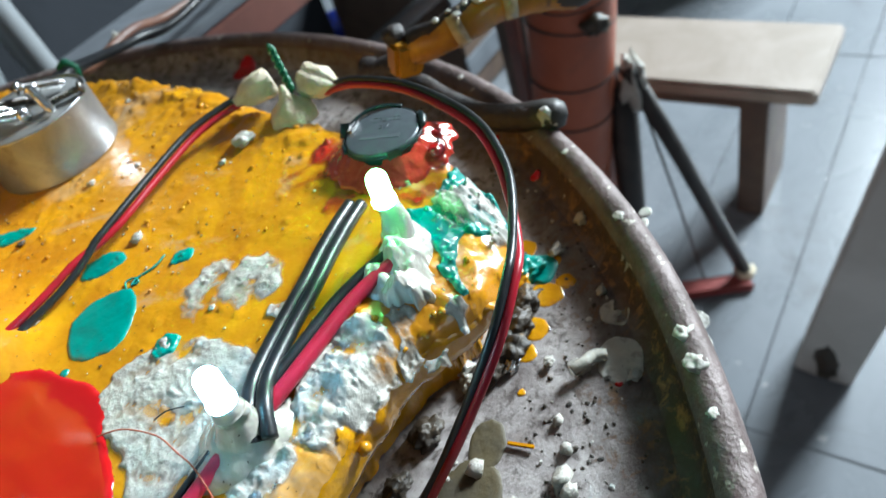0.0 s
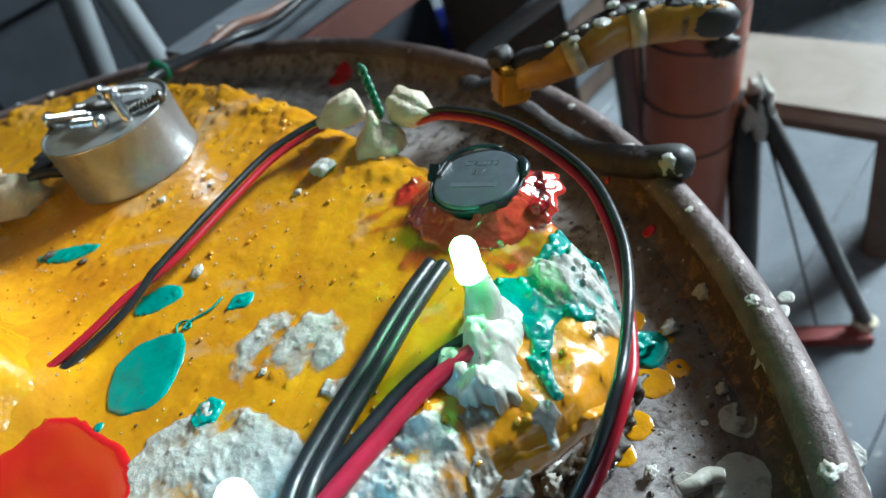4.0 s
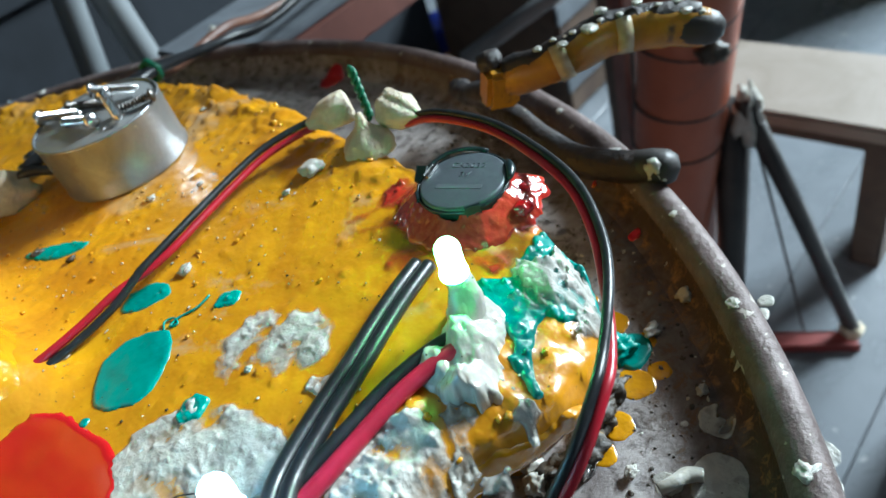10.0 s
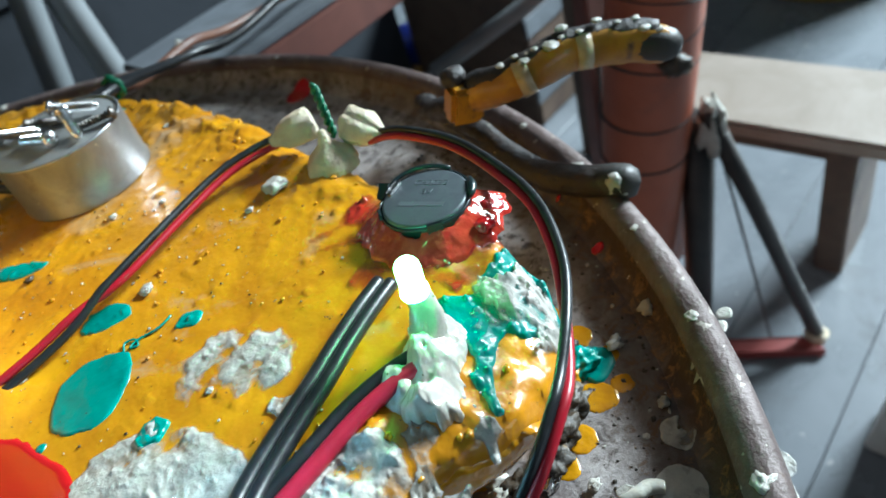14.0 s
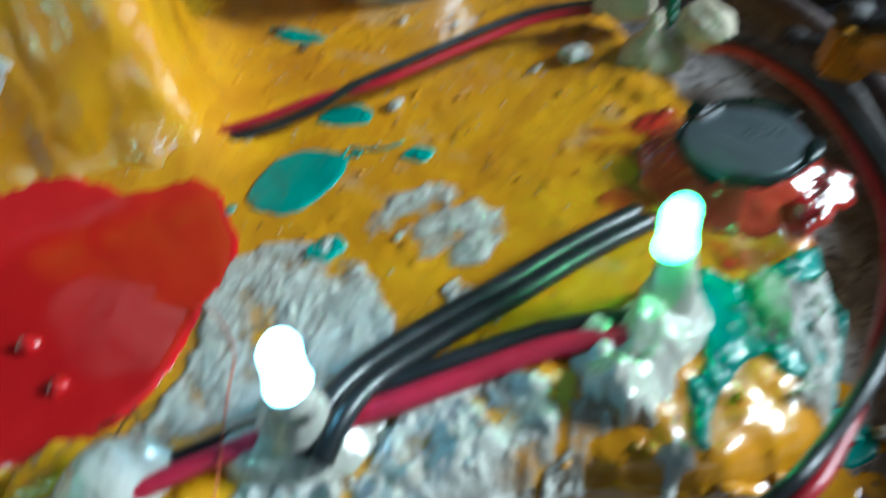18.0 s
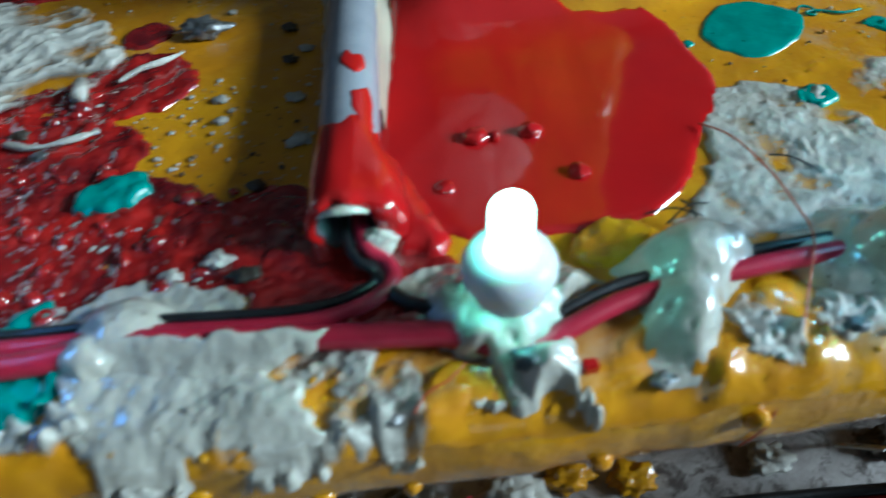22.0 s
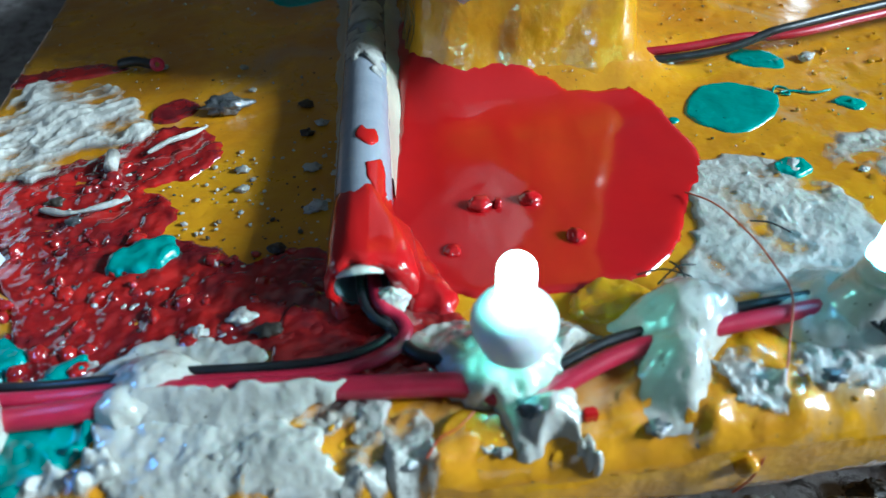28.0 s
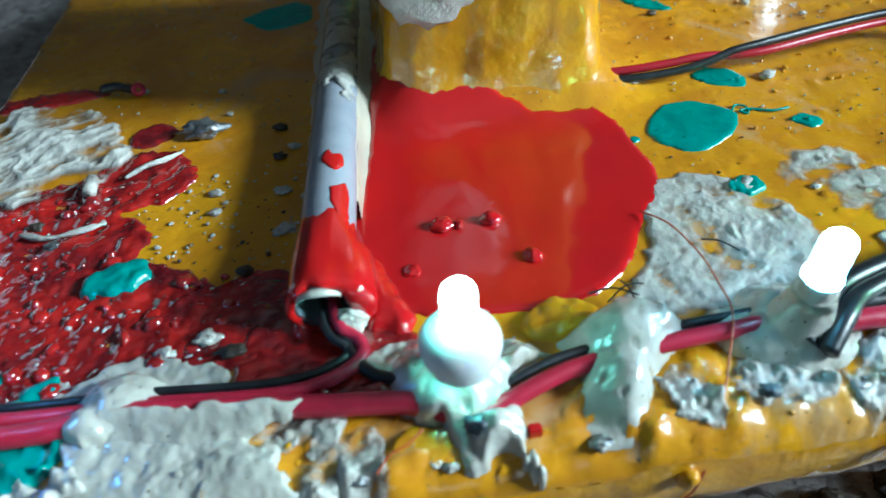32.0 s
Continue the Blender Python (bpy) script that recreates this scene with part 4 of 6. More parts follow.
for x, y, rx, ry, rz, sd in ((-34, -67.5, 1.0, 2.2, 3.4, 1), (-33.2, -69.2, 0.7, 1.0, 3.0, 2)):
    t = thing("putty_drip", "cream putty drip hanging over the edge", "putty")
    part("putty_body", lump(x, y, -3.5, rx, ry, rz, sd, 0.3, 2), PUTTY, t)


def over_wire(x, y):
    """The lie of plaster lapped over the thick red wire."""
    off = y - (-53.6 - (x + 92) * 0.1)
    return board_z(x, y) + 4.0 * math.exp(-(off / (1.7 if off > 0 else 3.4)) ** 2)


t = thing("plaster_flap", "cream plaster flap lapped over the red wire", "plaster")
patch("flap_body", [(-94, -52.8), (-86, -52.9), (-80, -54.6), (-72, -54.8), (-65, -56.6), (-71, -58), (-78, -60), (-88, -61), (-95, -58)], PUTTY, t, 0.7, 0.8, 0.3, 0.2, 1.3, 0.36, 20,
      base=over_wire, seed=77, ridge=0.4)

# ---------------------------------------------------------------- wires
wire_pair("twin_wire", curve([(-118, -49.8, 3.0), (-107.7, -50.6, 2.6), (-97, -50.8, 2.4), (-87.5, -51, 2.4), (-74, -52, 2.2), (-66, -51.8, 2.0), (-60.5, -50, 1.8), (-57.6, -47.6, 1.8),
                              (-57.8, -45.4, 2.2), (-60.0, -43.6, 3.0), (-61.2, -40, 3.6), (-61.4, -30, 3.6)], 7), 1.15, (BLACK, WIRE_RED), "crimson and black twin wire entering the grey pipe", swap=-1, slim=0.62)
t = thing("red_wire", "thick crimson wire lying along the board's edge", "wire")
part("sheath", tube(curve([(-118, -54.8, 3.0), (-103, -54.6, 2.4), (-92, -53.4, 2.6), (-80, -54.2, 2.4), (-69, -55.6, 2.2), (-60, -56.6, 2.0), (-50.7, -57.6, 1.8), (-44, -60, 1.4), (-40, -61, 1.2)], 7), 1.75, 12), WIRE_RED, t)
wire_pair("twin_wire", curve([(-42, -61, 1.0), (-36, -58.6, 2.2), (-28, -55.6, 2.8), (-20, -54, 2.8), (-9, -52.6, 3.0), (2, -51.8, 3.0), (10, -50.5, 2.4)], 7), 1.4, (BLACK, WIRE_RED),
          "crimson and black twin wire under cream putty", swap=-1, slim=0.55)
wire_pair("twin_wire", curve([(12, -53, 3.2), (20, -53, 3.0), (30, -52.6, 2.6), (42, -52.4, 2.4), (51, -54, 2.6), (56, -56, 3)], 7), 1.7, (BLACK, WIRE_RED),
          "thick crimson and black twin wire between two diodes", swap=-1, slim=0.85)
wire_pair("black_twin_wire", curve([(9.5, -58.8, 3.2), (14, -54.5, 5.4), (20, -49.5, 4.2), (31, -45.2, 3.2), (43, -42, 2.8), (53, -39, 2.6), (62, -36.6, 2.2), (70, -34.4, 1.2)], 7), 1.62,
          (BLACK, BLACK), "thick black twin wire lying between two diodes", swap=-1)
wire_pair("thin_twin_wire", curve([(-6, 31, 3.2), (1, 25.5, 3.4), (10, 24.6, 3.6), (20, 25, 4.0), (31, 26, 5.0), (42, 27, 5.5), (60, 31.5, 5.5), (78, 35.0, 5.5), (90, 33.5, 5.5), (101, 28, 6.0)], 7), 1.0,
          (BLACK, WIRE_RED2), "thin red and black twin wire leaving the upright", gap=0.75, swap=-1, lift=0.75, twist=(0.36, 0.6), rolled=True)
wire_pair("thin_twin_wire", curve([(108, 5, 4), (110.5, -4, 6), (111.5, -20, 6), (107.5, -36, 6), (100, -53, 6), (89, -66, 6), (77, -75.5, 6), (66, -82, 5), (58, -85.2, 5), (46, -86, -2),
                                   (32, -80, -20), (20, -70.5, -40.5), (-8, -68.8, -41.5), (-40, -68.5, -41.8)], 7), 1.0, (BLACK, WIRE_RED2),
          "thin red and black twin wire looping over the drum", gap=0.75, swap=1, lift=0.5, twist=(0.40, 0.58))
t = thing("copper_thread", "single thin red enamelled thread across the board", "thread")
part("thread", tube(curve([(-4, -22, 1.6), (-0.5, -27, 2.2), (1.5, -36, 2.6), (0.5, -45, 4.6), (-0.5, -52, 5.4), (-3, -58, 2.4), (-7, -65.5, -0.5), (-10, -70, -9), (-12, -69.6, -16)], 6), 0.16, 6), COPPER, t)

t = thing("black_wire", "thin black wire looping from the pipe's mouth into the putty", "wire")
part("sheath", tube(curve([(-60, -41, 2.6), (-58.2, -46.5, 1.8), (-55.5, -50.8, 1.6), (-52, -53, 2.0), (-48, -54, 3.0)], 7), 1.0, 10), BLACK, t)
t = thing("copper_thread", "short red enamelled thread stuck in the ochre paint", "thread")
part("thread", tube(curve([(-55.5, -67.5, 0.4), (-53.5, -65.6, 1.6), (-51, -64.6, 2.0), (-48.5, -62.6, 2.2)], 6), 0.17, 6), COPPER, t)
for a, b in (((-19, -40.5, 1.2), (-11.5, -43.6, 2.6)), ((-16.5, -43, 1.2), (-10.2, -41.5, 3.0)), ((-13.5, -39.5, 2.4), (-12, -45, 1.4)), ((4, -31, 1.2), (9, -35.5, 1.6))):
    t = thing("stray_fibre", "stiff black fibre stuck in cream plaster", "fibre", "fibres in the plaster")
    part("fibre", tube(curve([a, ((a[0] + b[0]) / 2, (a[1] + b[1]) / 2 + 0.5, max(a[2], b[2]) + 0.3), b], 5), 0.16, 6), BLACK, t)

# ---------------------------------------------------------------- the grey pipe


def pipe_x(y):
    return -60.2 + 0.052 * (y + 5)


def pipe_z(x, y):
    d = x - pipe_x(y)
    return 5.3 + math.sqrt(max(0.05, 5.0 * 5.0 - d * d))


def build_pipe():
    t = thing("plastic_pipe", "grey plastic pipe with a red-painted open end, lying on the board", "pipe")
    bm = bmesh.new()
    segs, rings = 36, []
    rows = [(-39.5, 4.1), (-39.5, 5.0)] + [(-39.5 + 171 * s / 40, 5.0) for s in range(1, 41)] + [(131.5, 4.1), (-39.3, 4.1)]
    for y, r in rows:
        ring = []
        for s in range(segs):
            a = 2 * math.pi * s / segs
            ring.append(bm.verts.new(mm(pipe_x(y) + r * math.cos(a), y, 5.3 + r * math.sin(a))))
        rings.append(ring)
    for p, q in zip(rings, rings[1:]):
        for s in range(segs):
            bm.faces.new((p[s], q[s], q[(s + 1) % segs], p[(s + 1) % segs]))
    bmesh.ops.recalc_face_normals(bm, faces=bm.faces[:])
    part("pipe_wall", bm, PVC, t)
    # the red paint run over the open end
    bm = bmesh.new()
    rings = []
    for y, r in [(-40.2, 4.3), (-40.9, 4.9), (-40.6, 5.6), (-38.8, 6.0), (-34, 5.8), (-29, 5.55), (-25, 5.3), (-22.5, 5.12), (-21, 4.9)]:
        ring = []
        for s in range(segs):
            a = 2 * math.pi * s / segs
            sag = 1.0 + 0.55 * max(0.0, math.cos(a + 0.5)) * (1 if y < -22 else 0.3)
            rr = r * (1 + 0.07 * fbm(math.cos(a) * 2, math.sin(a) * 2, y * 0.15, 3)) * (sag if r > 5.4 else 1)
            yy = y + 1.6 * noise.noise((math.cos(a) * 2, math.sin(a) * 2, y * 0.02 + (3 if y > -24 else 0)))
            ring.append(bm.verts.new(mm(pipe_x(y) + rr * math.cos(a), yy, max(5.3 + rr * math.sin(a), -0.6))))
        rings.append(ring)
    for p, q in zip(rings, rings[1:]):
        for s in range(segs):
            bm.faces.new((p[s], q[s], q[(s + 1) % segs], p[(s + 1) % segs]))
    bmesh.ops.recalc_face_normals(bm, faces=bm.faces[:])
    part("red_paint_collar", bm, RED, t, "red paint over the open end")
    arc = [Vector((pipe_x(-41) + 4.7 * math.cos(a), -41.1 + 0.3 * math.sin(a * 3), 5.3 + 4.7 * math.sin(a))) for a in [0.75 + 0.115 * i for i in range(15)]]
    part("putty_lip", tube(arc, [0.2 + 0.5 * math.sin(0.15 + i * 0.2) for i in range(15)], 10, True, 0.4, 2), PUTTY, t, "cream putty lip")
    part("putty_plug", lump(pipe_x(-40) + 4.2, -41.2, 2.6, 2.5, 1.9, 2.9, 6, 0.3, 4), PUTTY, t, "cream putty plug")
    patch("red_splash", [(-61.5, -6.2), (-60.2, -2.6), (-59.2, -4.0), (-57.6, -3.6), (-57.2, -6.8), (-58.8, -9.6)], RED, t, 0.25, 0.6, 0, 0.2, 0.2, 0.3, base=pipe_z)
    patch("red_splash", [(-60, -15.5), (-58.6, -13.8), (-57.2, -12.5), (-56.6, -17), (-57.2, -24), (-59, -22)], RED, t, 0.25, 0.6, 0, 0.2, 0.4, 0.3, base=pipe_z)
    smear("plaster_smear", [(-63.5, 27), (-60.5, 22), (-58.5, 25), (-56.5, 16), (-54.9, 10), (-53.6, 30), (-52.4, 70), (-52, 115), (-62, 115), (-61, 60), (-62.5, 42)], t, 0.55, 0.8, 70, 41, 1.5, 1.2, 0.36, 18,
          base=pipe_z)
    return t


build_pipe()
patch("red_paint_skirt", [(-56, -22), (-52.5, -26), (-50, -33), (-47.5, -40), (-49, -43.5), (-53, -43), (-56, -40)], RED, BOARD, 3.4, 5.0, 0.5, 0.2, 0.5, 0.5, seed=43)
patch("red_paint_skirt", [(-64, -24), (-66, -30), (-68, -38), (-66.5, -42), (-64, -41), (-63, -32)], RED, BOARD, 2.4, 4.0, 0.5, 0.2, 0.5, 0.5, seed=44)


def fillet(side, y0, y1, width, top, seed):
    """Sealant wiped into the corner between pipe and board, on one side of the pipe."""
    rows, n = [], 120
    for i in range(n + 1):
        y = y0 + (y1 - y0) * i / n
        grow = min(1.0, (y - y0) / 14.0) * (1 + 0.35 * fbm(y * 0.12, seed, 0.5, 3))
        a0 = radians(top * grow)
        ax, az = pipe_x(y) + side * 5.25 * math.cos(a0), 5.3 + 5.25 * math.sin(a0)
        bx = pipe_x(y) + side * (5.0 + width * grow * (0.55 + max(0.0, min(2.0, (y + 5) / 40))) + 0.3)
        bz = board_z(bx, y) - 0.3
        row = []
        for j in range(11):
            u = j / 10
            w = (1 - u) ** 2
            px = ax + (bx - ax) * u
            pz = bz + (az - bz) * (w * 0.65 + (1 - u) * 0.35) + 0.3 * fbm(px * 0.3, y * 0.2, seed, 3)
            d = px - pipe_x(y)
            if abs(d) < 5.0:
                pz = max(pz, 5.3 + math.sqrt(25.0 - d * d) + (0.12 if j else -0.15))
            if j == 0:
                px = pipe_x(y) + side * 4.85 * math.cos(a0)
                pz = 5.3 + 4.85 * math.sin(a0)
            row.append((px, y, pz))
        rows.append(row)
    verts = [mm(*q) for row in rows for q in row]
    faces = [(i * 11 + j, (i + 1) * 11 + j, (i + 1) * 11 + j + 1, i * 11 + j + 1) for i in range(n) for j in range(10)]
    raw("sealant_fillet", verts, faces, CREAM, BOARD, "pale cream sealant along the pipe")


fillet(1, -13, 115, 1.7, 26, 1.0)
fillet(-1, -26, 115, 1.6, 5, 5.0)

# ---------------------------------------------------------------- tin and screws


def build_tin():
    cx, cy = 63, 92
    t = thing("metal_tin", "small round zinc tin standing upside down, carrying loose screws", "tin")
    part("tin_wall", lathe([(20.2, 0), (20.3, 0.6), (20.0, 1.2), (20.0, 17.2), (20.2, 17.7), (20.0, 18.2), (19.5, 18.2), (19.3, 17.6)], (cx, cy, 0.4), 72), TIN, t)
    part("tin_lid", lathe([(19.4, 17.4), (19.0, 17.7), (0.01, 17.75)], (cx, cy, 0.4), 72), TIN_LID, t, "flat recessed lid")
    return t


build_tin()


def build_screw(length, r, head, dark):
    t = thing("screw", "loose steel screw lying on the tin's lid", "screw", "screws on the tin")
    m = DARKSTEEL if dark else STEEL
    rings = []
    turns = int(length / 1.15)
    for i in range(turns):
        z = i * 1.15
        k = min(1.0, 0.25 + (length - z) / 3)
        rings += [(r * 0.62 * k, z), (r * 1.05 * k, z + 0.35), (r * 1.05 * k, z + 0.5), (r * 0.62 * k, z + 0.85)]
    part("thread", lathe([(r * 0.6, -0.2)] + rings + [(0.01, length)], (0, 0, 0), 14), m, t, smooth=False)
    part("head", lathe([(0.01, -head * 0.62), (head * 0.55, -head * 0.58), (head * 0.92, -head * 0.3), (head, -0.15), (r * 0.8, 0.25)], (0, 0, 0), 16), m, t)
    for ob in t.children:
        for v in ob.data.vertices:
            v.co.z -= TOP
    return t


def lay(screw, head, tip):
    """Put a screw down with its head at one point and its point towards another."""
    d = Vector(tip) - Vector(head)
    screw.matrix_world = Matrix.Translation(mm(*head)) @ d.to_track_quat("Z", "Y").to_matrix().to_4x4()


bright, dull = build_screw(15, 1.5, 2.6, False), build_screw(13, 1.3, 2.1, True)
lay(bright, (52.5, 107.5, 20.6), (61.3, 93.5, 19.7))
lay(dull, (60.5, 103, 20.2), (67, 93, 19.6))
for src, head, tip in ((bright, (68, 98, 22.4), (76.5, 86.5, 20.2)), (bright, (67.3, 88.8, 22.6), (63.8, 76, 19.9)), (dull, (75.2, 75.6, 20.2), (66, 81.5, 19.6)), (bright, (58.5, 82.5, 20.9), (55, 95, 19.8))):
    lay(copy_thing(src, Matrix.Identity(4)), head, tip)

# ---------------------------------------------------------------- button cell in its holder


def build_cell():
    t = thing("button_cell_holder", "round slate-grey button cell clipped in a dark holder", "battery")
    at, ax = Vector((91.6, -29.4, 5.0)), Vector((0.0, 0.0, 1))
    part("holder_cup", lathe([(8.5, -7), (10.3, -3.5), (10.8, 0.2), (10.9, 0.9), (10.55, 0.9), (10.4, 0.2)], at, 56, ax, 0.03), DARKGREEN, t)
    cell = part("cell", lathe([(9.6, -1.6), (10.25, -0.4), (10.25, 0.9), (9.9, 1.35), (9.5, 1.45), (0.01, 1.45)], at, 64, ax), CELL, t)
    side, fwd = Vector((0.36, -0.933, 0)), Vector((0.933, 0.36, 0))

    def rim(deg, r, z):
        return at + side * r * math.cos(radians(deg)) + fwd * r * math.sin(radians(deg)) + Vector((0, 0, z))

    part("rim_arc", tube([rim(d, 11.0, 1.2 + 0.9 * math.sin(radians((d - 75) * 2))) for d in range(75, 162, 6)], 0.55, 8), DARKGREEN, t)
    part("clip", tube([rim(d, 11.1, 1.4) for d in range(2, 44, 6)], [0.5, 0.8, 1.0, 1.1, 1.0, 0.8, 0.5], 8), DARKGREEN, t)
    part("clip", beam(rim(176, 9.2, 1.7), rim(150, 9.6, 1.9), 1.2, 0.5, 0.15), STEEL, t, "bright metal tab")
    part("clip", beam(rim(178, 11.0, 0.4), rim(163, 11.4, 2.4), 2.2, 1.0, 0.2), DARKGREEN, t)
    for ang in (-150, -60):
        part("clip", beam(rim(ang, 11.0, -3), rim(ang, 10.8, 1.5), 3.0, 0.7, 0.2), DARKGREEN, t)
    for text, size, up in (("CR2032", 2.6, 4.2), ("3V", 2.4, 1.0)):
        cu = bpy.data.curves.new("marking", "FONT")
        cu.body, cu.size, cu.align_x, cu.extrude = text, size * 0.001, "CENTER", 0.00005
        ob = new("marking", cu)
        m3 = Matrix((side, fwd, ax)).transposed().to_4x4()
        ob.matrix_world = Matrix.Translation(mm(*(at + ax * 1.5 + fwd * up))) @ m3
        dg = bpy.context.evaluated_depsgraph_get()
        me = bpy.data.meshes.new_from_object(ob.evaluated_get(dg))
        bpy.data.objects.remove(ob)
        me.transform(Matrix.Translation(mm(*(at + ax * 1.5 + fwd * up))) @ m3)
        me.materials.clear()
        me.materials.append(CELL_MARK)
        mk = new("marking", me)
        mk.parent = cell
    part("brand_bar", beam(at + ax * 1.5 - fwd * 2.6 - side * 5.5, at + ax * 1.5 - fwd * 2.6 + side * 5.5, 1.4, 0.08, 0, 0), CELL_MARK, cell)
    return t


build_cell()


def bank_z(x, y):
    """Red paint drawn up the side of the cell's holder."""
    d = math.hypot(x - 91.6, y + 29.4)
    k = max(0.0, min(1.0, (19.0 - d) / 8.3))
    return board_z(x, y) + 4.9 * k ** 1.5


def sector(a0, a1, r0, r1, n=7):
    def at(deg, r):
        c, q = math.cos(radians(deg)), math.sin(radians(deg))
        return (91.6 + (0.36 * c + 0.933 * q) * r, -29.4 + (-0.933 * c + 0.36 * q) * r)
    step = (a1 - a0) / n
    return [at(a0 + step * i, r0) for i in range(n + 1)] + [at(a1 - step * i, r1) for i in range(n + 1)]


t = thing("paint_clot", "glossy red paint drawn up against the cell holder", "paint clot")
patch("clot_body", sector(-205, 28, 10.75, 17.5, 12), RED_THIN, t, 0.35, 1.2, 0.45, 0.15, 1.6, 0.4, 10, base=bank_z, seed=61, ridge=0.3)
for x, y, r, sd in ((93, -44.5, 1.8, 2), (97.5, -41, 1.6, 3)):
    t = thing("paint_clot", "small lumpy clot of glossy red paint", "paint clot")
    part("clot_body", lump(x, y, board_z(x, y) + 2.2, r * 1.3, r, r * 0.9, sd, 0.5, 3), RED, t)

# ---------------------------------------------------------------- glue lumps and green tie at the wire joint
for x, y, z, ax, flip in ((101.5, 27.0, 6.8, (0.85, -0.52, 0.12), 1), (109.3, 9, 5.8, (-0.12, 1, 0.15), 1)):
    t = thing("glue_lump", "cream hardened glue lump on the wire joint", "glue", "glue lumps on the wire joint")
    part("glue_body", lathe([(1.3, -8.5), (2.0, -6.5), (3.6, -4.5), (4.7, -2), (5.0, 1), (5.0, 3.4), (4.5, 4.6), (3.0, 5.2), (0.01, 5.3)], (x, y, z), 48, ax, 0.24), BEAD, t)
t = thing("glue_lump", "cream glue foot holding the wire joint to the board", "glue")
part("glue_body", lathe([(7.6, -2), (7.2, 0.0), (6.0, 2.0), (4.0, 3.6), (2.2, 5.2), (1.3, 7.4), (1.0, 9.0), (0.01, 9.4)], (99, 13, 1.0), 32, (0.1, 0.05, 1), 0.14), BEAD, t)
t = thing("green_wire_tie", "twisted green wire tie standing at the joint", "wire tie")
for ph in (0.0, math.pi):
    pts = [Vector((105.5 + 0.7 * math.cos(ph + s * 0.9) + 0.1 * s, 17 + 0.7 * math.sin(ph + s * 0.9) + 0.16 * s, 4 + s * 0.62)) for s in range(24)]
    part("strand", tube(pts, 0.75, 8), GREEN_TIE, t)

# ---------------------------------------------------------------- cables behind the tin
for nm, mat, r, pts, lab in (
        ("black_cable", BLACK, 2.2, [(40, 118, 6), (70, 125, 6), (99, 133, 5), (129, 162, -8), (156, 181, -18), (193, 185, -23), (300, 212, -15)], "thick black cable tied beside the tin"),
        ("black_cable", BLACK, 2.2, [(44, 123, 6), (72, 130, 6), (100, 138, 4), (130, 168, -10), (157, 187, -20), (193, 190.5, -25), (300, 218, -16)], "second thick black cable tied beside the tin"),
        ("brown_cable", BROWN_CABLE, 2.6, [(95, 142, 3), (118, 172, -12), (147, 210, -26), (178, 222, -28), (215, 240, -40), (300, 262, -50)], "brown cable running back over the plank")):
    t = thing(nm, lab, "cable")
    part("sheath", tube(curve(pts, 8), r, 12), mat, t)
t = thing("green_wire_tie", "green wire tie knotted round the black cables", "wire tie")
part("knot", lathe([(3.0, -1.6), (4.4, -1.0), (4.8, 0), (4.4, 1.0), (3.0, 1.6)], (100, 135.5, 4.5), 18, (0.9, 0.4, -0.1), 0.25), GREEN_TIE, t)
for x, y, z, rx, ry, rz, sd in ((31, 112, 5, 9, 7, 7, 1), (22, 128, 5, 8, 10, 6, 2), (14, 146, 6, 9, 9, 8, 3), (27, 150, 4, 10, 6, 5, 4)):
    t = thing("dough_lump", "crumpled cream lump of hardened putty beside the tin", "putty")
    part("putty_body", lump(x, y, z, rx, ry, rz, sd, 0.45, 3), BEAD, t)
t = thing("wire_lead", "short black lead from the tin into a putty lump", "wire")
part("sheath", tube(curve([(46, 104, 6), (40, 110, 8), (33, 113, 7)], 6), 1.6, 10), BLACK, t)

t = thing("plastic_wad", "crumpled pale plastic wad lying behind the board", "plastic film")
part("wad_body", lump(84, 326, -46, 12, 10, 9, 5, 0.6, 4, 2.0), BOTTLE, t)
t = thing("green_rag", "dark green crumpled rag behind the board", "rag")
part("rag_body", lump(60, 330, -48, 20, 12, 9, 8, 0.7, 4, 2.2), GREEN_RAG, t)

# packet and bottle standing behind
t = thing("seasoning_packet", "yellow, red and green printed packet standing on the board", "packet")
part("pouch", box(-40, 186, 0, 18, 204, 120, 5), PACKET_Y, t)
part("red_print", box(4, 185.2, 8, 14, 185.9, 60, 0.3), PACKET_R, t)
part("green_print", box(-30, 185.2, 30, -6, 185.9, 80, 0.3), PACKET_G, t)
part("pink_print", box(2, 185.2, 78, 14, 185.9, 92, 0.3), PACKET_R, t)
t = thing("white_bottle", "translucent white plastic bottle standing beside the board", "bottle")
part("bottle_body", lathe([(16, -43), (18, -40), (18, 20), (17, 32), (12, 40), (9, 44), (9, 56), (0.01, 56)], (-166, 30, 0), 48), BOTTLE, t)
t = thing("plastic_scrap", "curled sheet of grey-white plastic film", "plastic film")
pts = []
for i in range(17):
    for j in range(13):
        u, v = i / 16, j / 12
        pts.append(mm(-133 + 10 * u + 2 * noise.noise((u * 3, v * 3, 1)), -34 + 15 * v, 1 + 5 * math.sin(math.pi * u) ** 0.7 * (0.6 + 0.4 * v) + 2.2 * noise.noise((u * 4, v * 4, 7))))
ob = raw("film", pts, [(i * 13 + j, (i + 1) * 13 + j, (i + 1) * 13 + j + 1, i * 13 + j + 1) for i in range(16) for j in range(12)], BOTTLE, t)
# ---------------------------------------------------------------- the drum
DRUM = (-74.6, 99.6)


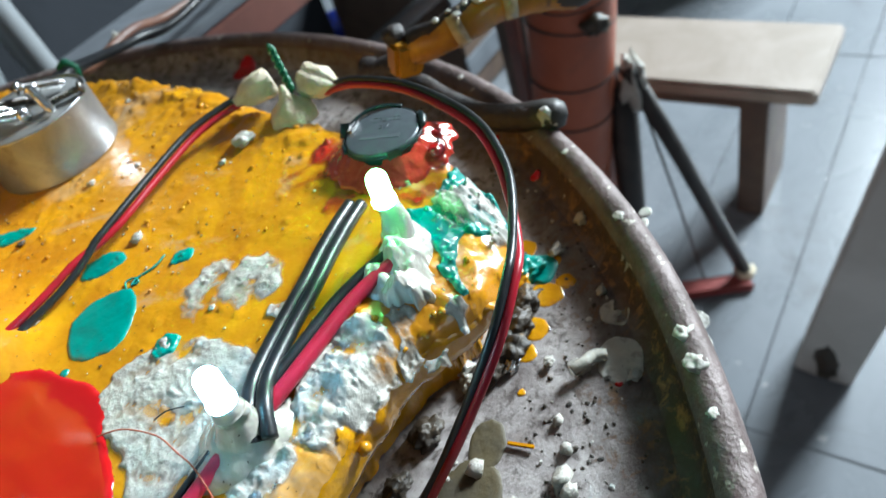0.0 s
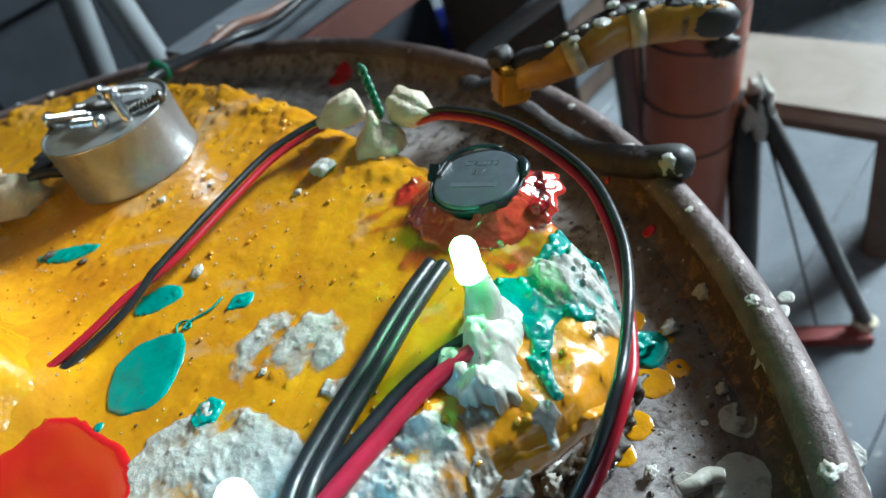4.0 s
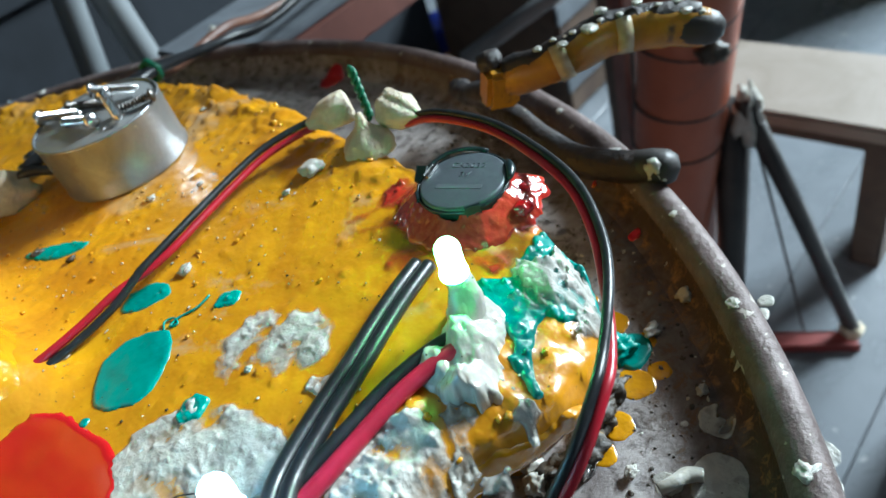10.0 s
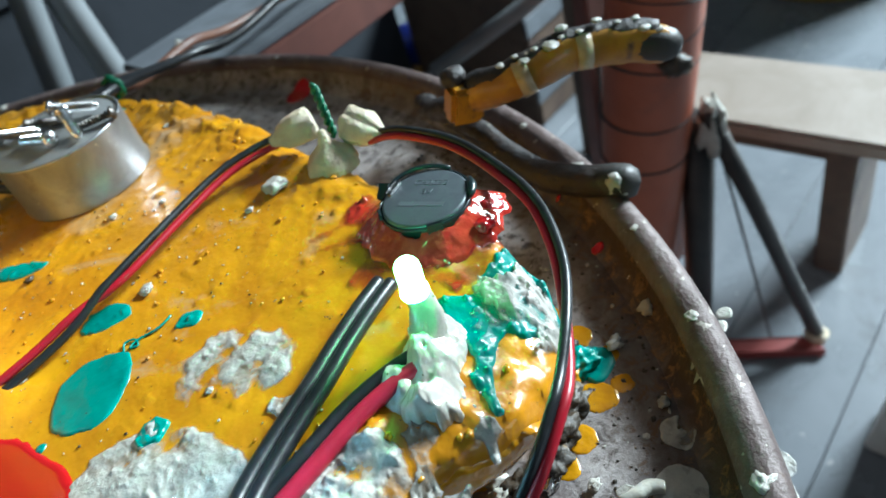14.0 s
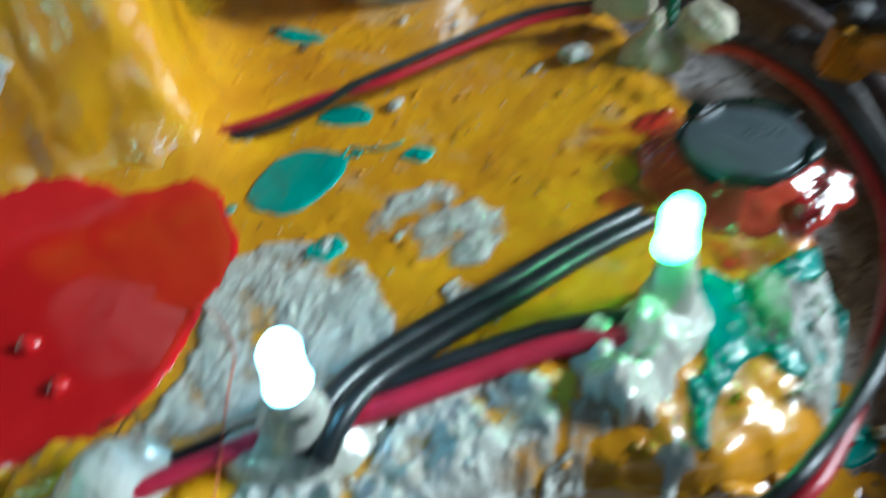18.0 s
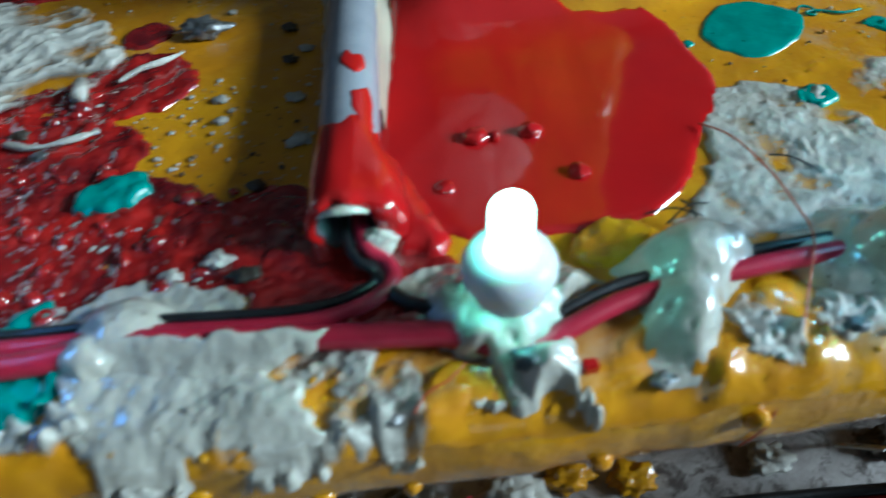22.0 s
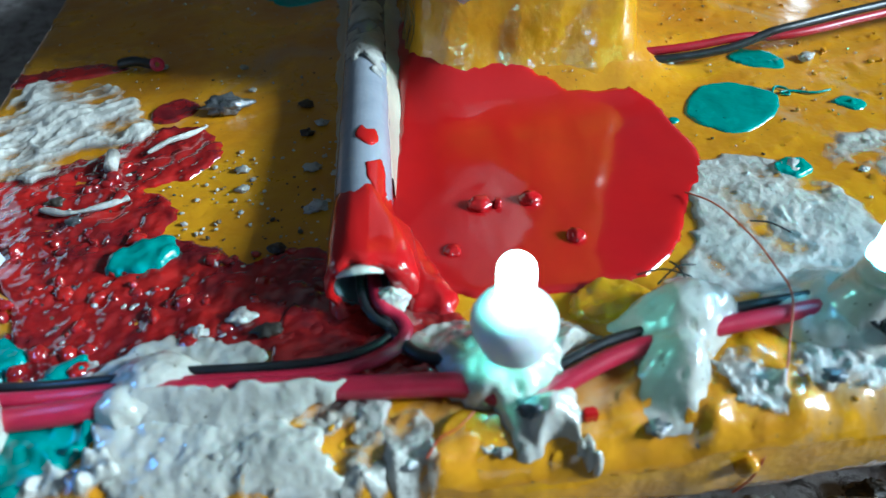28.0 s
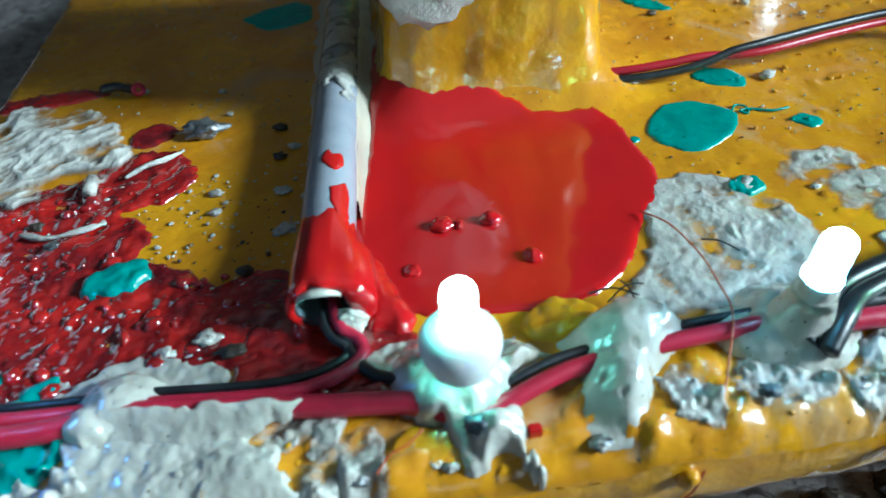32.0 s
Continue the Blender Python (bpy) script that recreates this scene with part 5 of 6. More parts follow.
def build_drum():
    t = thing("half_drum", "rusty cut-down steel drum used as a work table", "drum")
    c = (DRUM[0], DRUM[1], 0)
    prof = [(0.01, -44)] + [(r, -44) for r in range(20, 252, 8)] + [(252, -44)]
    part("drum_top", lathe(prof, c, 200, None, 0.0), DRUM_TOP, t, "worn grey steel top, rusty towards the rim")
    part("drum_slope", lathe([(252, -44), (255, -43.0), (257.2, -40.5), (258.4, -37.5), (259, -34.5)], c, 200, None, 0.0008), DRUM_TOP, t)
    prof = [(262 + 4.6 * math.cos(a), -35 + 4.6 * math.sin(a)) for a in [math.pi - i * math.pi * 1.3 / 12 for i in range(13)]]
    part("rolled_rim", lathe(prof, c, 200, None, 0.0025), RUST, t, "rolled rusty rim")
    part("drum_wall", lathe([(263, -39), (262, -120), (265, -130), (262, -140), (262, -300), (265, -310), (262, -320), (262, -470)], c, 120), RUST, t)
    return t


DR = build_drum()


def tray_z(x, y):
    r = math.hypot(x - DRUM[0], y - DRUM[1])
    return -44.0 if r < 252 else -44.0 + 9.0 * min(1.0, (r - 252) / 8) ** 1.6


def splash(name, x, y, r, material, seed, rise=0.5, stretch=1.0, ang=0.0, label=""):
    hs = []
    for i in range(9):
        a = 2 * math.pi * i / 9
        rr = r * (1 + 0.16 * noise.noise((math.cos(a) * 1.3, math.sin(a) * 1.3, seed)))
        u, v = rr * math.cos(a) * stretch, rr * math.sin(a)
        c, s = math.cos(radians(ang)), math.sin(radians(ang))
        hs.append((x + u * c - v * s, y + u * s + v * c))
    if material is PLASTER:
        return smear(name, hs, DR, 0.62, 0.5, ang, seed, 0.4, min(0.8, r * 0.3), max(0.3, r / 14), 8, label, tray_z, fray=0.5)
    return patch(name, hs, material, DR, rise, min(1.4, r * 0.4), 0.1, 0.3, 0.3, max(0.35, r / 9), base=tray_z, seed=seed, label=label)


for x, y, r, st, an, sd in ((91, -88, 4.6, 1.1, 30, 1), (77.5, -95, 6.2, 1.25, 20, 2), (72, -86, 3.4, 1.0, 0, 3), (89, -110, 3.0, 1.3, 60, 4), (82, -113, 3.4, 1.4, 30, 5),
                            (109.5, -86, 1.7, 3.2, -12, 6), (120, -86, 2.2, 1.1, 0, 7), (96, -96, 1.6, 1.0, 0, 8)):
    splash("cream_splash", x, y, r, PLASTER, sd, 0.6, st, an)
for x, y, r, sd in ((79, -70, 4.2, 1), (71, -71, 3.6, 2), (91, -68, 4.8, 3), (103, -63.7, 3.0, 4), (97, -71, 3.0, 5), (66, -66, 3.0, 6), (105, -54, 4, 7), (108, -44, 3.2, 8), (60, -76, 1.2, 9)):
    splash("ochre_splash", x, y, r, YELLOW_SIDE, sd + 20, 0.25)
for x, y, r, st, an, sd in ((107, -88, 1.5, 3.6, -14, 51), (116, -87, 1.8, 1.2, 0, 52)):
    splash("cream_splash", x, y, r, PLASTER, sd, 0.5, st, an)
for x, y, r, sd in ((30, -78, 8, 61), (44, -75, 5, 62), (18, -80, 7, 63)):
    splash("oily_stain", x, y, r, OLIVE, sd, 0.25, 1.4, 20, "oily olive stain")
t = thing("yellow_splinter", "thin yellow splinter lying on the drum", "splinter")
part("splinter", beam((46, -79.5, -43.2), (47.5, -86, -43), 1.0, 0.7, 0.2), YELLOW_SIDE, t)
for x, y, r, sd in ((43, -95, 2.6, 1), (41, -98, 2.0, 2), (50, -93, 1.6, 3), (33, -88, 1.8, 4), (56, -88, 1.5, 5), (37, -76, 2.2, 6)):
    t = thing("plaster_crumb", "jagged pale crumb lying on the drum", "crumb", "crumbs on the drum")
    part("crumb_body", lump(x, y, -43.6 + r * 0.4, r * 1.1, r * 0.8, r * 0.7, sd + 90, 0.6, 2, 1.7), PLASTER, t)
splash("teal_splash", 99, -62.5, 5.0, TEAL, 31, 0.7, 1.2, 20)
for x, y, r, st, an, sd in ((135, -42.6, 2.0, 1.0, 0, 41), (72, -97, 1.3, 1.5, 0, 42), (185, 151, 5.5, 1.4, 60, 43), (173, 137, 6.0, 1.2, 20, 44), (150, -20, 0.9, 1, 0, 45)):
    splash("red_splash", x, y, r, RED, sd, 0.4, st, an)
t = thing("plaster_curl", "curled cream plaster strip lying on the drum", "plaster")
part("curl_body", tube(curve([(69, -86, -41.5), (72, -88, -41), (75, -89.5, -41.8), (76.5, -92, -42)], 6), [1.4] * 30, 10, True, 0.4, 3), PUTTY, t)

# lumps of dirt and paint in the gap under the board
for x, y, r, sd, m in ((62, -66, 4.0, 1, DARKGAP), (70, -68, 4.5, 2, DARKGAP), (78, -66, 4.5, 3, DARKGAP), (86, -64, 4.0, 4, DARKGAP), (92, -58, 4.2, 5, YELLOW_SIDE), (99, -52, 4.0, 6, DARKGAP),
                       (58, -63, 3.2, 7, PUTTY), (66, -70, 2.6, 8, STEEL), (97, -60, 4.0, 9, TEAL), (-41, -61.5, 4.5, 10, PLASTER), (-31, -59, 3.5, 11, YELLOW_SIDE), (-58, -60, 4, 12, DARKGAP),
                       (-20, -61, 3.4, 13, YELLOW_SIDE), (4, -61, 3.2, 14, PLASTER), (-72, -58, 3.4, 15, DARKGAP), (25, -61, 3.5, 16, DARKGAP), (40, -60, 4, 17, DARKGAP), (105, -38, 3.2, 18, DARKGAP)):
    t = thing("dirt_clump", "gritty clump of dried paint and dirt on the drum", "debris", "debris beside the board")
    part("clump_body", lump(x, y, -44 + r * 0.4, r * 1.1, r * 0.85, r * 0.6, sd, 0.5, 4, 1.9), m, t)
t = thing("plastic_sliver", "thin white plastic sliver stuck to the board's foot", "scrap")
part("sliver", beam((17, -60, -43), (18.5, -66, -33), 1.6, 0.4, 0.1), PUTTY, t)
t = thing("pink_sleeve", "tiny pink wire sleeve lying on the drum", "sleeve")
part("sleeve", lathe([(0.6, 0), (1.2, 0), (1.2, 2.4), (0.6, 2.4)], (-50.5, -62, -42.6), 14, (1, 0.2, 0.1)), WIRE_RED, t)
t = thing("black_offcut", "short black wire offcut lying on the drum", "wire")
part("sheath", tube(curve([(-62, -62, -42), (-54, -63.5, -42), (-46, -63, -42)], 6), 1.4, 10), BLACK, t)

# ---------------------------------------------------------------- crumbs
crumb_list = ((84, 20, 3.4, 2), (74.4, 20.6, 1.2, 3), (55, 62.7, 1.3, 4), (42, 22.5, 1.9, 5), (10, 24, 1.2, 6), (31.4, -19.6, 0.9, 7), (23.8, 76.5, 1.7, 8), (-84.5, 1.3, 1.3, 9), (-87.7, -41.1, 1.6, 10),
              (-81, -39.2, 2.0, 11), (-76.9, -42.8, 2.0, 12), (-107.5, 48.1, 1.1, 13), (-102.8, -44.7, 0.9, 14), (-118.9, -3.4, 1.6, 15), (-76.6, -23.5, 1.5, 16), (-71, -13.6, 1.2, 17),
              (-11.4, -63.6, 1.7, 18), (-24.3, -66.6, 1.5, 19), (-52.1, -66, 1.1, 20), (-47.7, -66, 1.0, 21), (-84, -5, 1.2, 22), (93, 91, 1.2, 23), (-66, -3, 1.1, 24), (-72, 12, 1.4, 25), (-88, 45, 1.0, 26))
for x, y, r, sd in crumb_list:
    t = thing("plaster_crumb", "small pale plaster crumb lying on the painted board", "crumb", "crumbs on the board")
    part("crumb_body", lump(x, y, board_z(x, y) + r * 0.4, r * 1.0, r * 0.75, r * 0.5, sd, 0.65, 3, 1.7), DARKGAP if sd in (8, 12, 15, 16, 25) else PLASTER, t)
# The slate lump at x -40.6 stands in for a dark hole in putty.
for x, y, r, m in ((-70.8, -0.8, 1.5, "pale"), (-69.6, -13, 1.6, "pale"), (-69, 15, 1.3, "pale"), (-72.5, 24, 1.5, "dark"), (-113.5, -10.5, 1.6, "steel"), (-24.4, -66.6, 1.5, "steel"), (-58, -66.8, 1.5, "steel"),
                   (-40.6, -63.2, 2.0, "slate"), (-45.4, -66.8, 1.1, "pale"), (0.5, -64, 1.5, "slate"), (15, -63.5, 1.4, "steel"), (-85, 33, 0.9, "pale"), (28, 62, 1.3, "dark"), (66, 52, 1.0, "pale")):
    z = board_z(x, y) + r * (2.0 if m == "slate" else 0.5)
    word = {"pale": "pale", "dark": "sooty dark", "steel": "silvery", "slate": "slate-grey"}[m]
    t = thing("paint_chip", word + " flaky chip stuck on the painted board", "crumb", "chips on the board")
    part("chip_body", lump(x, y, z, r * 1.05, r * 0.75, r * 0.5, x * 0.37, 0.55, 3, 2.6), {"pale": PLASTER, "dark": DARKGAP, "steel": FOIL, "slate": CELL}[m], t)
t = thing("paint_chip", "tiny angular red paint chip on the board's edge", "crumb", "chips on the board")
part("chip_body", box(-34.2, -65.0, -0.4, -32.2, -63.4, 1.3, 0.25), RED, t)
t = thing("silver_scrap", "crumpled dark silvery foil scrap on the board", "scrap")
part("foil", lump(-90.2, 25, 1.6, 4.6, 2.6, 1.8, 5, 0.8, 3, 2.4), FOIL, t)
t = thing("black_joint", "burnt black and pink wire offcut on the board", "scrap")
part("stub", tube(curve([(-118, 50, 1.5), (-114, 49, 2.5), (-110, 48.5, 1.8)], 5), [1.2] * 12, 8, True, 0.4, 2), BLACK, t)
part("ring", lathe([(0.6, 0), (1.7, 0), (1.7, 1.6), (0.6, 1.6)], (-108.5, 47.5, 1.8), 14, (0.2, -1, 0.5)), WIRE_RED, t)
t = thing("plaster_strip", "thin bent cream plaster strip over the red paint", "plaster")
part("strip", tube(curve([(-104, 9, 1.6), (-100, 11.5, 2.4), (-96, 14, 2.0), (-93, 17.5, 1.4)], 8), [0.2 + 0.4 * math.sin(0.13 * i + 0.2) for i in range(26)], 10, True, 0.9, 2), PLASTER, t)
t = thing("plaster_peg", "short cream plaster peg in the red paint", "plaster")
part("peg", tube([Vector((-111, 10, 1.5)), Vector((-110, 4, 2.2))], 1.3, 10, True, 0.2), PLASTER, t)
t = thing("plaster_strip", "ragged cream plaster strip on the red paint", "plaster")
part("strip", tube(curve([(-121, -6, 1.2), (-115, -8.5, 1.6), (-108, -7, 1.3), (-105, -5, 1.0)], 8), [0.25 + 0.3 * abs(math.sin(0.31 * i)) for i in range(26)], 10, True, 1.1, 5), PLASTER, t)


def scatter(name, label, count, region, material, size, ground, seed, sub=1, smooth=False, bare=False):
    """Uncounted grit: many tiny crumbs in one mesh."""
    rnd = random.Random(seed)
    verts, faces = [], []
    tmpl = bmesh.new()
    bmesh.ops.create_icosphere(tmpl, subdivisions=sub, radius=1)
    base = [v.co.copy() for v in tmpl.verts]
    tri = [[v.index for v in f.verts] for f in tmpl.faces]
    tmpl.free()
    spots = [(rnd.uniform(region[0], region[2]), rnd.uniform(region[1], region[3])) for _ in range(count * 5)]
    depth, _, _ = inside(board_arr, np.array([q[0] for q in spots]), np.array([q[1] for q in spots]))
    if bare:
        for handles in COVERED:
            over, _, _ = inside(handles, np.array([q[0] for q in spots]), np.array([q[1] for q in spots]))
            depth = np.where(over > -1.5, -99, depth)
    n = 0
    for (x, y), d in zip(spots, depth):
        z = ground(x, y, d)
        if z is None or n >= count:
            continue
        n += 1
        r = min(size * rnd.lognormvariate(0, 0.5), size * 1.7)
        sx, sy, sz, a = r * rnd.uniform(0.6, 1.5), r * rnd.uniform(0.6, 1.4), r * rnd.uniform(0.4, 0.9), rnd.uniform(0, 6.28)
        k0 = len(verts)
        for v in base:
            k = 1 + 0.5 * noise.noise((v.x * 1.7 + n, v.y * 1.7, v.z * 1.7))
            u, w = v.x * sx * k, v.y * sy * k
            verts.append(mm(x + u * math.cos(a) - w * math.sin(a), y + u * math.sin(a) + w * math.cos(a), z + sz * 0.4 + v.z * sz * k))
        faces += [[i + k0 for i in f] for f in tri]
    return tagged(raw(name, verts, faces, material, None, smooth=smooth), label, "grit", kind="stuff")


board_arr = [(q.x, q.y) for q in BOARD_LINE]


def on_board(x, y, d):
    if d < 4 or post_gap(x, y) < 2:
        return None
    return board_z(x, y) + 0.2


def on_drum(x, y, d):
    if d > -2 or math.hypot(x - DRUM[0], y - DRUM[1]) > 251:
        return None
    if noise.noise((x * 0.03, y * 0.03, 3.0)) < -0.25:
        return None
    return tray_z(x, y)


# Plaster grit, its count raised so pale specks also stand in for glints.
scatter("plaster_grit", "pale plaster grit, with extra specks for glints, over the painted board", 850, (-140, -66, 106, 130), PLASTER, 0.21, on_board, 3, 1, False, True)
scatter("dark_grit", "dark specks of dirt scattered over the painted board", 260, (-140, -66, 106, 130), DARKGAP, 0.2, on_board, 4)
scatter("plaster_grit", "pale grit on the rough red paint", 260, (-128, -50, -66, 8), PLASTER, 0.3, on_board, 5)
scatter("plaster_grit", "pale grit along the board's front edge", 120, (-110, -68, 70, -54), PLASTER, 0.55, on_board, 6)


def on_edge(x, y, d):
    if d < 0.3 or d > 14:
        return None
    return board_top(x, y, d) - 0.3


scatter("ochre_clots", "small clots of ochre paint along the board's edge", 80, (-120, -76, 100, -54), YELLOW_SIDE, 0.5, on_edge, 11, 2, True)
scatter("ochre_clots", "small clots of ochre paint on the far part of the board", 50, (60, 0, 108, 130), YELLOW_SIDE, 0.6, on_edge, 12, 2, True)
scatter("paint_pimples", "small round pimples in the ochre paint", 220, (-60, -60, 106, 130), YELLOW, 0.33, on_board, 21, 2, True, True)
scatter("dark_grit", "dark specks in the rough red paint", 110, (-128, -46, -70, 6), DARKGAP, 0.3, on_board, 22)
for zone, many, sd in (((-122, -46, -72, -24), 70, 31), ((-124, -20, -101, 8), 40, 32)):
    scatter("red_clots", "small glossy clots in the rough red paint", many, zone, RED_ROUGH, 0.85, on_board, sd, 2, True)
scatter("drum_grit", "dark grit and crumbs on the drum top", 800, (-60, -120, 175, 60), DARKGAP, 0.38, on_drum, 7)
scatter("drum_grit", "pale crumbs on the drum top", 140, (-60, -115, 160, 40), PLASTER, 0.4, on_drum, 8)
for x, y, r, sd in ((120.4, -66, 2.4, 1), (129, -57, 1.4, 2), (106, -64, 2.0, 3), (100, -90, 1.2, 4), (96, -82, 1.4, 5), (70, -79, 1.5, 6), (60, -60, 2.4, 7), (74, -100, 1.6, 8)):
    t = thing("plaster_crumb", "small pale plaster crumb lying on the drum", "crumb", "crumbs on the drum")
    part("crumb_body", lump(x, y, -43.5 + r * 0.5, r * 1.1, r * 0.85, r * 0.6, sd + 50, 0.65, 3, 1.7), PLASTER, t)
for ang, r, sd in ((-29, 2.2, 1), (-44, 1.8, 2), (30, 2.0, 3), (49, 2.6, 4), (62, 2.4, 5), (12, 1.4, 6), (-36.5, 1.3, 7), (-53.3, 2.4, 8), (-55.2, 2.8, 9), (-58, 1.5, 10), (-22, 1.6, 11)):
    t = thing("rim_blob", "cream paint blob dried on the drum's rim", "paint blob", "blobs on the rim")
    a = radians(ang)
    part("blob_body", lump(DRUM[0] + 261 * math.cos(a), DRUM[1] + 261 * math.sin(a), -30.8, r * 0.9, r * 0.9, r * 0.3, sd + 70, 0.6, 3, 2.2), PLASTER, t)

# ---------------------------------------------------------------- pliers across the rim
PL = thing("pliers", "worn pliers with amber and dark paint-spotted grips, lying across the rim", "pliers")


def grip(name, path, radii, mat, seed, flat):
    line = curve(path, 8)
    k = len(radii) - 1
    rad = []
    for i in range(len(line)):
        u = i / (len(line) - 1) * k
        j = min(int(u), k - 1)
        rad.append(radii[j] * (1 - u + j) + radii[j + 1] * (u - j))
    return part(name, tube(line, rad, 20, True, 0.08, seed, flat), mat, PL), line


amber, aline = grip("amber_grip", [(150, 9, -11), (153.5, -3, -7), (160, -12, -4), (170, -19, -2.5), (180, -30, -4), (187, -40, -7)], [4.2, 4.4, 4.8, 5.0, 5.0, 4.6], PLIER_Y, 1, 1.25)
part("amber_tip", lathe([(4.9, -7), (5.5, -3), (5.4, 1), (4.4, 4), (2.4, 6), (0.01, 6.6)], (186.5, -39, -6.5), 24, (7, -10, -3), 0.05), BLACKROD, amber, "black rubber tip")
part("amber_ridge", tube([q + Vector((1.0, 0.7, 2.3)) for q in aline[3:-2]], 4.5, 16, True, 0.15, 3), PLIER_D, amber, "grimy dark ridge")
part("guard", beam((148, 9.5, -17), (150, 7, -5), 9, 11, 1.5, 20), PLIER_Y, PL, "amber finger guard")
part("guard_bolt", lathe([(3.6, -2), (4.2, 0), (3.6, 2.4), (0.01, 3.2)], (149.5, 11, -3), 18, (0, 0.2, 1), 0.15), PLIER_D, PL, "grimy dark knob")
for i, w in ((14, 2.2), (26, 2.2)):
    q, d = aline[i], (aline[i + 1] - aline[i]).normalized()
    part("tape_band", lathe([(5.2, -w), (6.0, -w), (6.05, w), (5.2, w)], q, 24, d, 0.05), TAPE, amber, "cloudy tape band")
dark, dline = grip("dark_grip", [(168, 40, -34), (162, 27, -31), (156, 12, -28), (149, -4, -28), (144.5, -20, -29), (146, -33, -29), (149, -44, -28.5)], [3.0, 3.6, 4.4, 4.0, 4.6, 5.0, 4.8], PLIER_D, 2, 1.0)
part("dark_tip", lathe([(4.8, -6), (5.4, -2), (5.2, 2), (3.8, 4.6), (0.01, 6)], (149, -44, -28.5), 22, (2.5, -11, 0.3), 0.06), BLACKROD, dark, "black rubber tip with paint")
part("paint_dab", lump(146, -44.5, -27, 2.6, 3.2, 3.6, 4, 0.5, 3), PLASTER, dark)
part("jaw", tube(curve([(149, 11, -14), (153, 22, -19), (160, 36, -25), (170, 50, -31)], 8), [5.0] * 12 + [4.0] * 14, 18, True, 0.25, 4, 0.8), PLIER_D, PL, "rusty steel jaw")
for x, y, z, r in ((158, -11, 1.5, 1.2), (165, -16, 2.8, 1.8), (169, -17.5, 3.4, 1.5), (176, -25, 3.2, 1.2), (183, -36, -0.5, 1.3), (154, -5, -1.5, 1.1), (161, -13, 2.2, 0.8), (173, -21, 3.0, 0.9), (179, -30, 1.6, 0.8), (167, -18.5, 3.0, 0.7), (184, -33, 0.8, 1.0), (157, -8.5, 0.4, 0.8), (187, -38, -1.6, 1.2)):
    part("paint_spot", lump(x + 0.8 - 2.6 * math.sin(x * 5) ** 2, y + 0.5 - 1.8 * math.sin(x * 5) ** 2, z + 1.9 - 1.6 * math.sin(x * 5) ** 2, r * 1.3, r * 1.3, r * 0.5, x, 0.35, 3), PLASTER, amber)

# ---------------------------------------------------------------- floor, room and things behind
FLOOR = -470


def build_floor():
    bm = bmesh.new()
    bmesh.ops.create_grid(bm, x_segments=1, y_segments=1, size=3.4)
    for v in bm.verts:
        v.co.z = -0.004
    fl = tagged(link("floor", bm, GROUT), "grey tiled floor with dark joints", "floor", kind="structure")
    sx, sy, g = 565.0, 113.0, 1.0
    me = None
    turn = Matrix.Rotation(radians(0.6), 4, "Z")
    far = []
    for i in range(-1, 4):
        for j in range(-14, 20):
            cx, cy = 878 + (i - 1) * sx + sx / 2, -70 + j * sy + sy / 2
            if me is None:
                b = bmesh.new()
                bmesh.ops.create_cube(b, size=1)
                for v in b.verts:
                    v.co = Vector((v.co.x * (sx - g) * 0.001, v.co.y * (sy - g) * 0.001, v.co.z * 0.006))
                bmesh.ops.bevel(b, geom=[e for e in b.edges if e.verts[0].co.z > 0 and e.verts[1].co.z > 0], offset=0.0008, segments=1, affect="EDGES")
                me = bpy.data.meshes.new("floor_tile")
                b.to_mesh(me)
                b.free()
                me.materials.append(TILE)
            near = 200 < cx < 1800 and -400 < cy < 750
            pos = turn @ Vector((cx * 0.001, cy * 0.001, -0.003))
            if near:
                ob = new("floor_tile", me)
                ob.parent = fl
                ob.matrix_world = Matrix.Translation(pos) @ turn
            else:
                far.append(pos)
    vs, fs = [], []
    h, w = (sx - g) * 0.0005, (sy - g) * 0.0005
    for p in far:
        k = len(vs)
        vs += [p + Vector((-h, -w, 0.003)), p + Vector((h, -w, 0.003)), p + Vector((h, w, 0.003)), p + Vector((-h, w, 0.003))]
        fs.append((k, k + 1, k + 2, k + 3))
    tagged(raw("outer_floor_tiles", vs, fs, TILE, fl, smooth=False), kind="stuff")


build_floor()

t = thing("orange_pipe_post", "orange plastic pipe standing as a post, bound with wire", "pipe post")
POST_AXIS = [Vector((400, 52, 160)), Vector((400, 72, -73)), Vector((400, 90, -215)), Vector((400, 126, -470))]
part("post_tube", tube(curve(POST_AXIS, 6), 31, 40), TERRACOTTA, t)
for z, tilt in ((-142, 0.10), (-118, -0.2), (-98, 0.22), (-186, 0.0), (-222, 0.0), (-60, -0.1)):
    y = 72 + (-73 - z) * 0.13
    part("binding_wire", lathe([(31.2, -0.9), (32.4, -0.5), (32.4, 0.5), (31.2, 0.9)], (400, y, z), 40, (tilt, -0.12, 1)), BLACKROD, t, "dark binding wire")
part("wire_knot", lump(378, 52, -136, 9, 9, 6, 3, 0.5, 3), DARKGAP, t)

t = thing("low_bench", "low bench with a pale worn wooden seat and dark legs", "bench")
part("seat", box(553, -58, -316, 668, 230, -300, 3), WOOD, t)
part("apron", box(580, 10.3, -345, 596, 159.7, -316.2, 1.5), DARKWOOD, t)
for y in (-16, 160):
    part("leg", box(566, y, -470, 650, y + 26, -316.2, 2), DARKWOOD, t)
t = thing("black_strut", "black rod leaning from the post to a red foot", "strut")
part("rod", tube([Vector((476, -23, -458)), Vector((438, 22, -290)), Vector((412, 48, -190))], 6.8, 16, True, 0.08), BLACKROD, t)
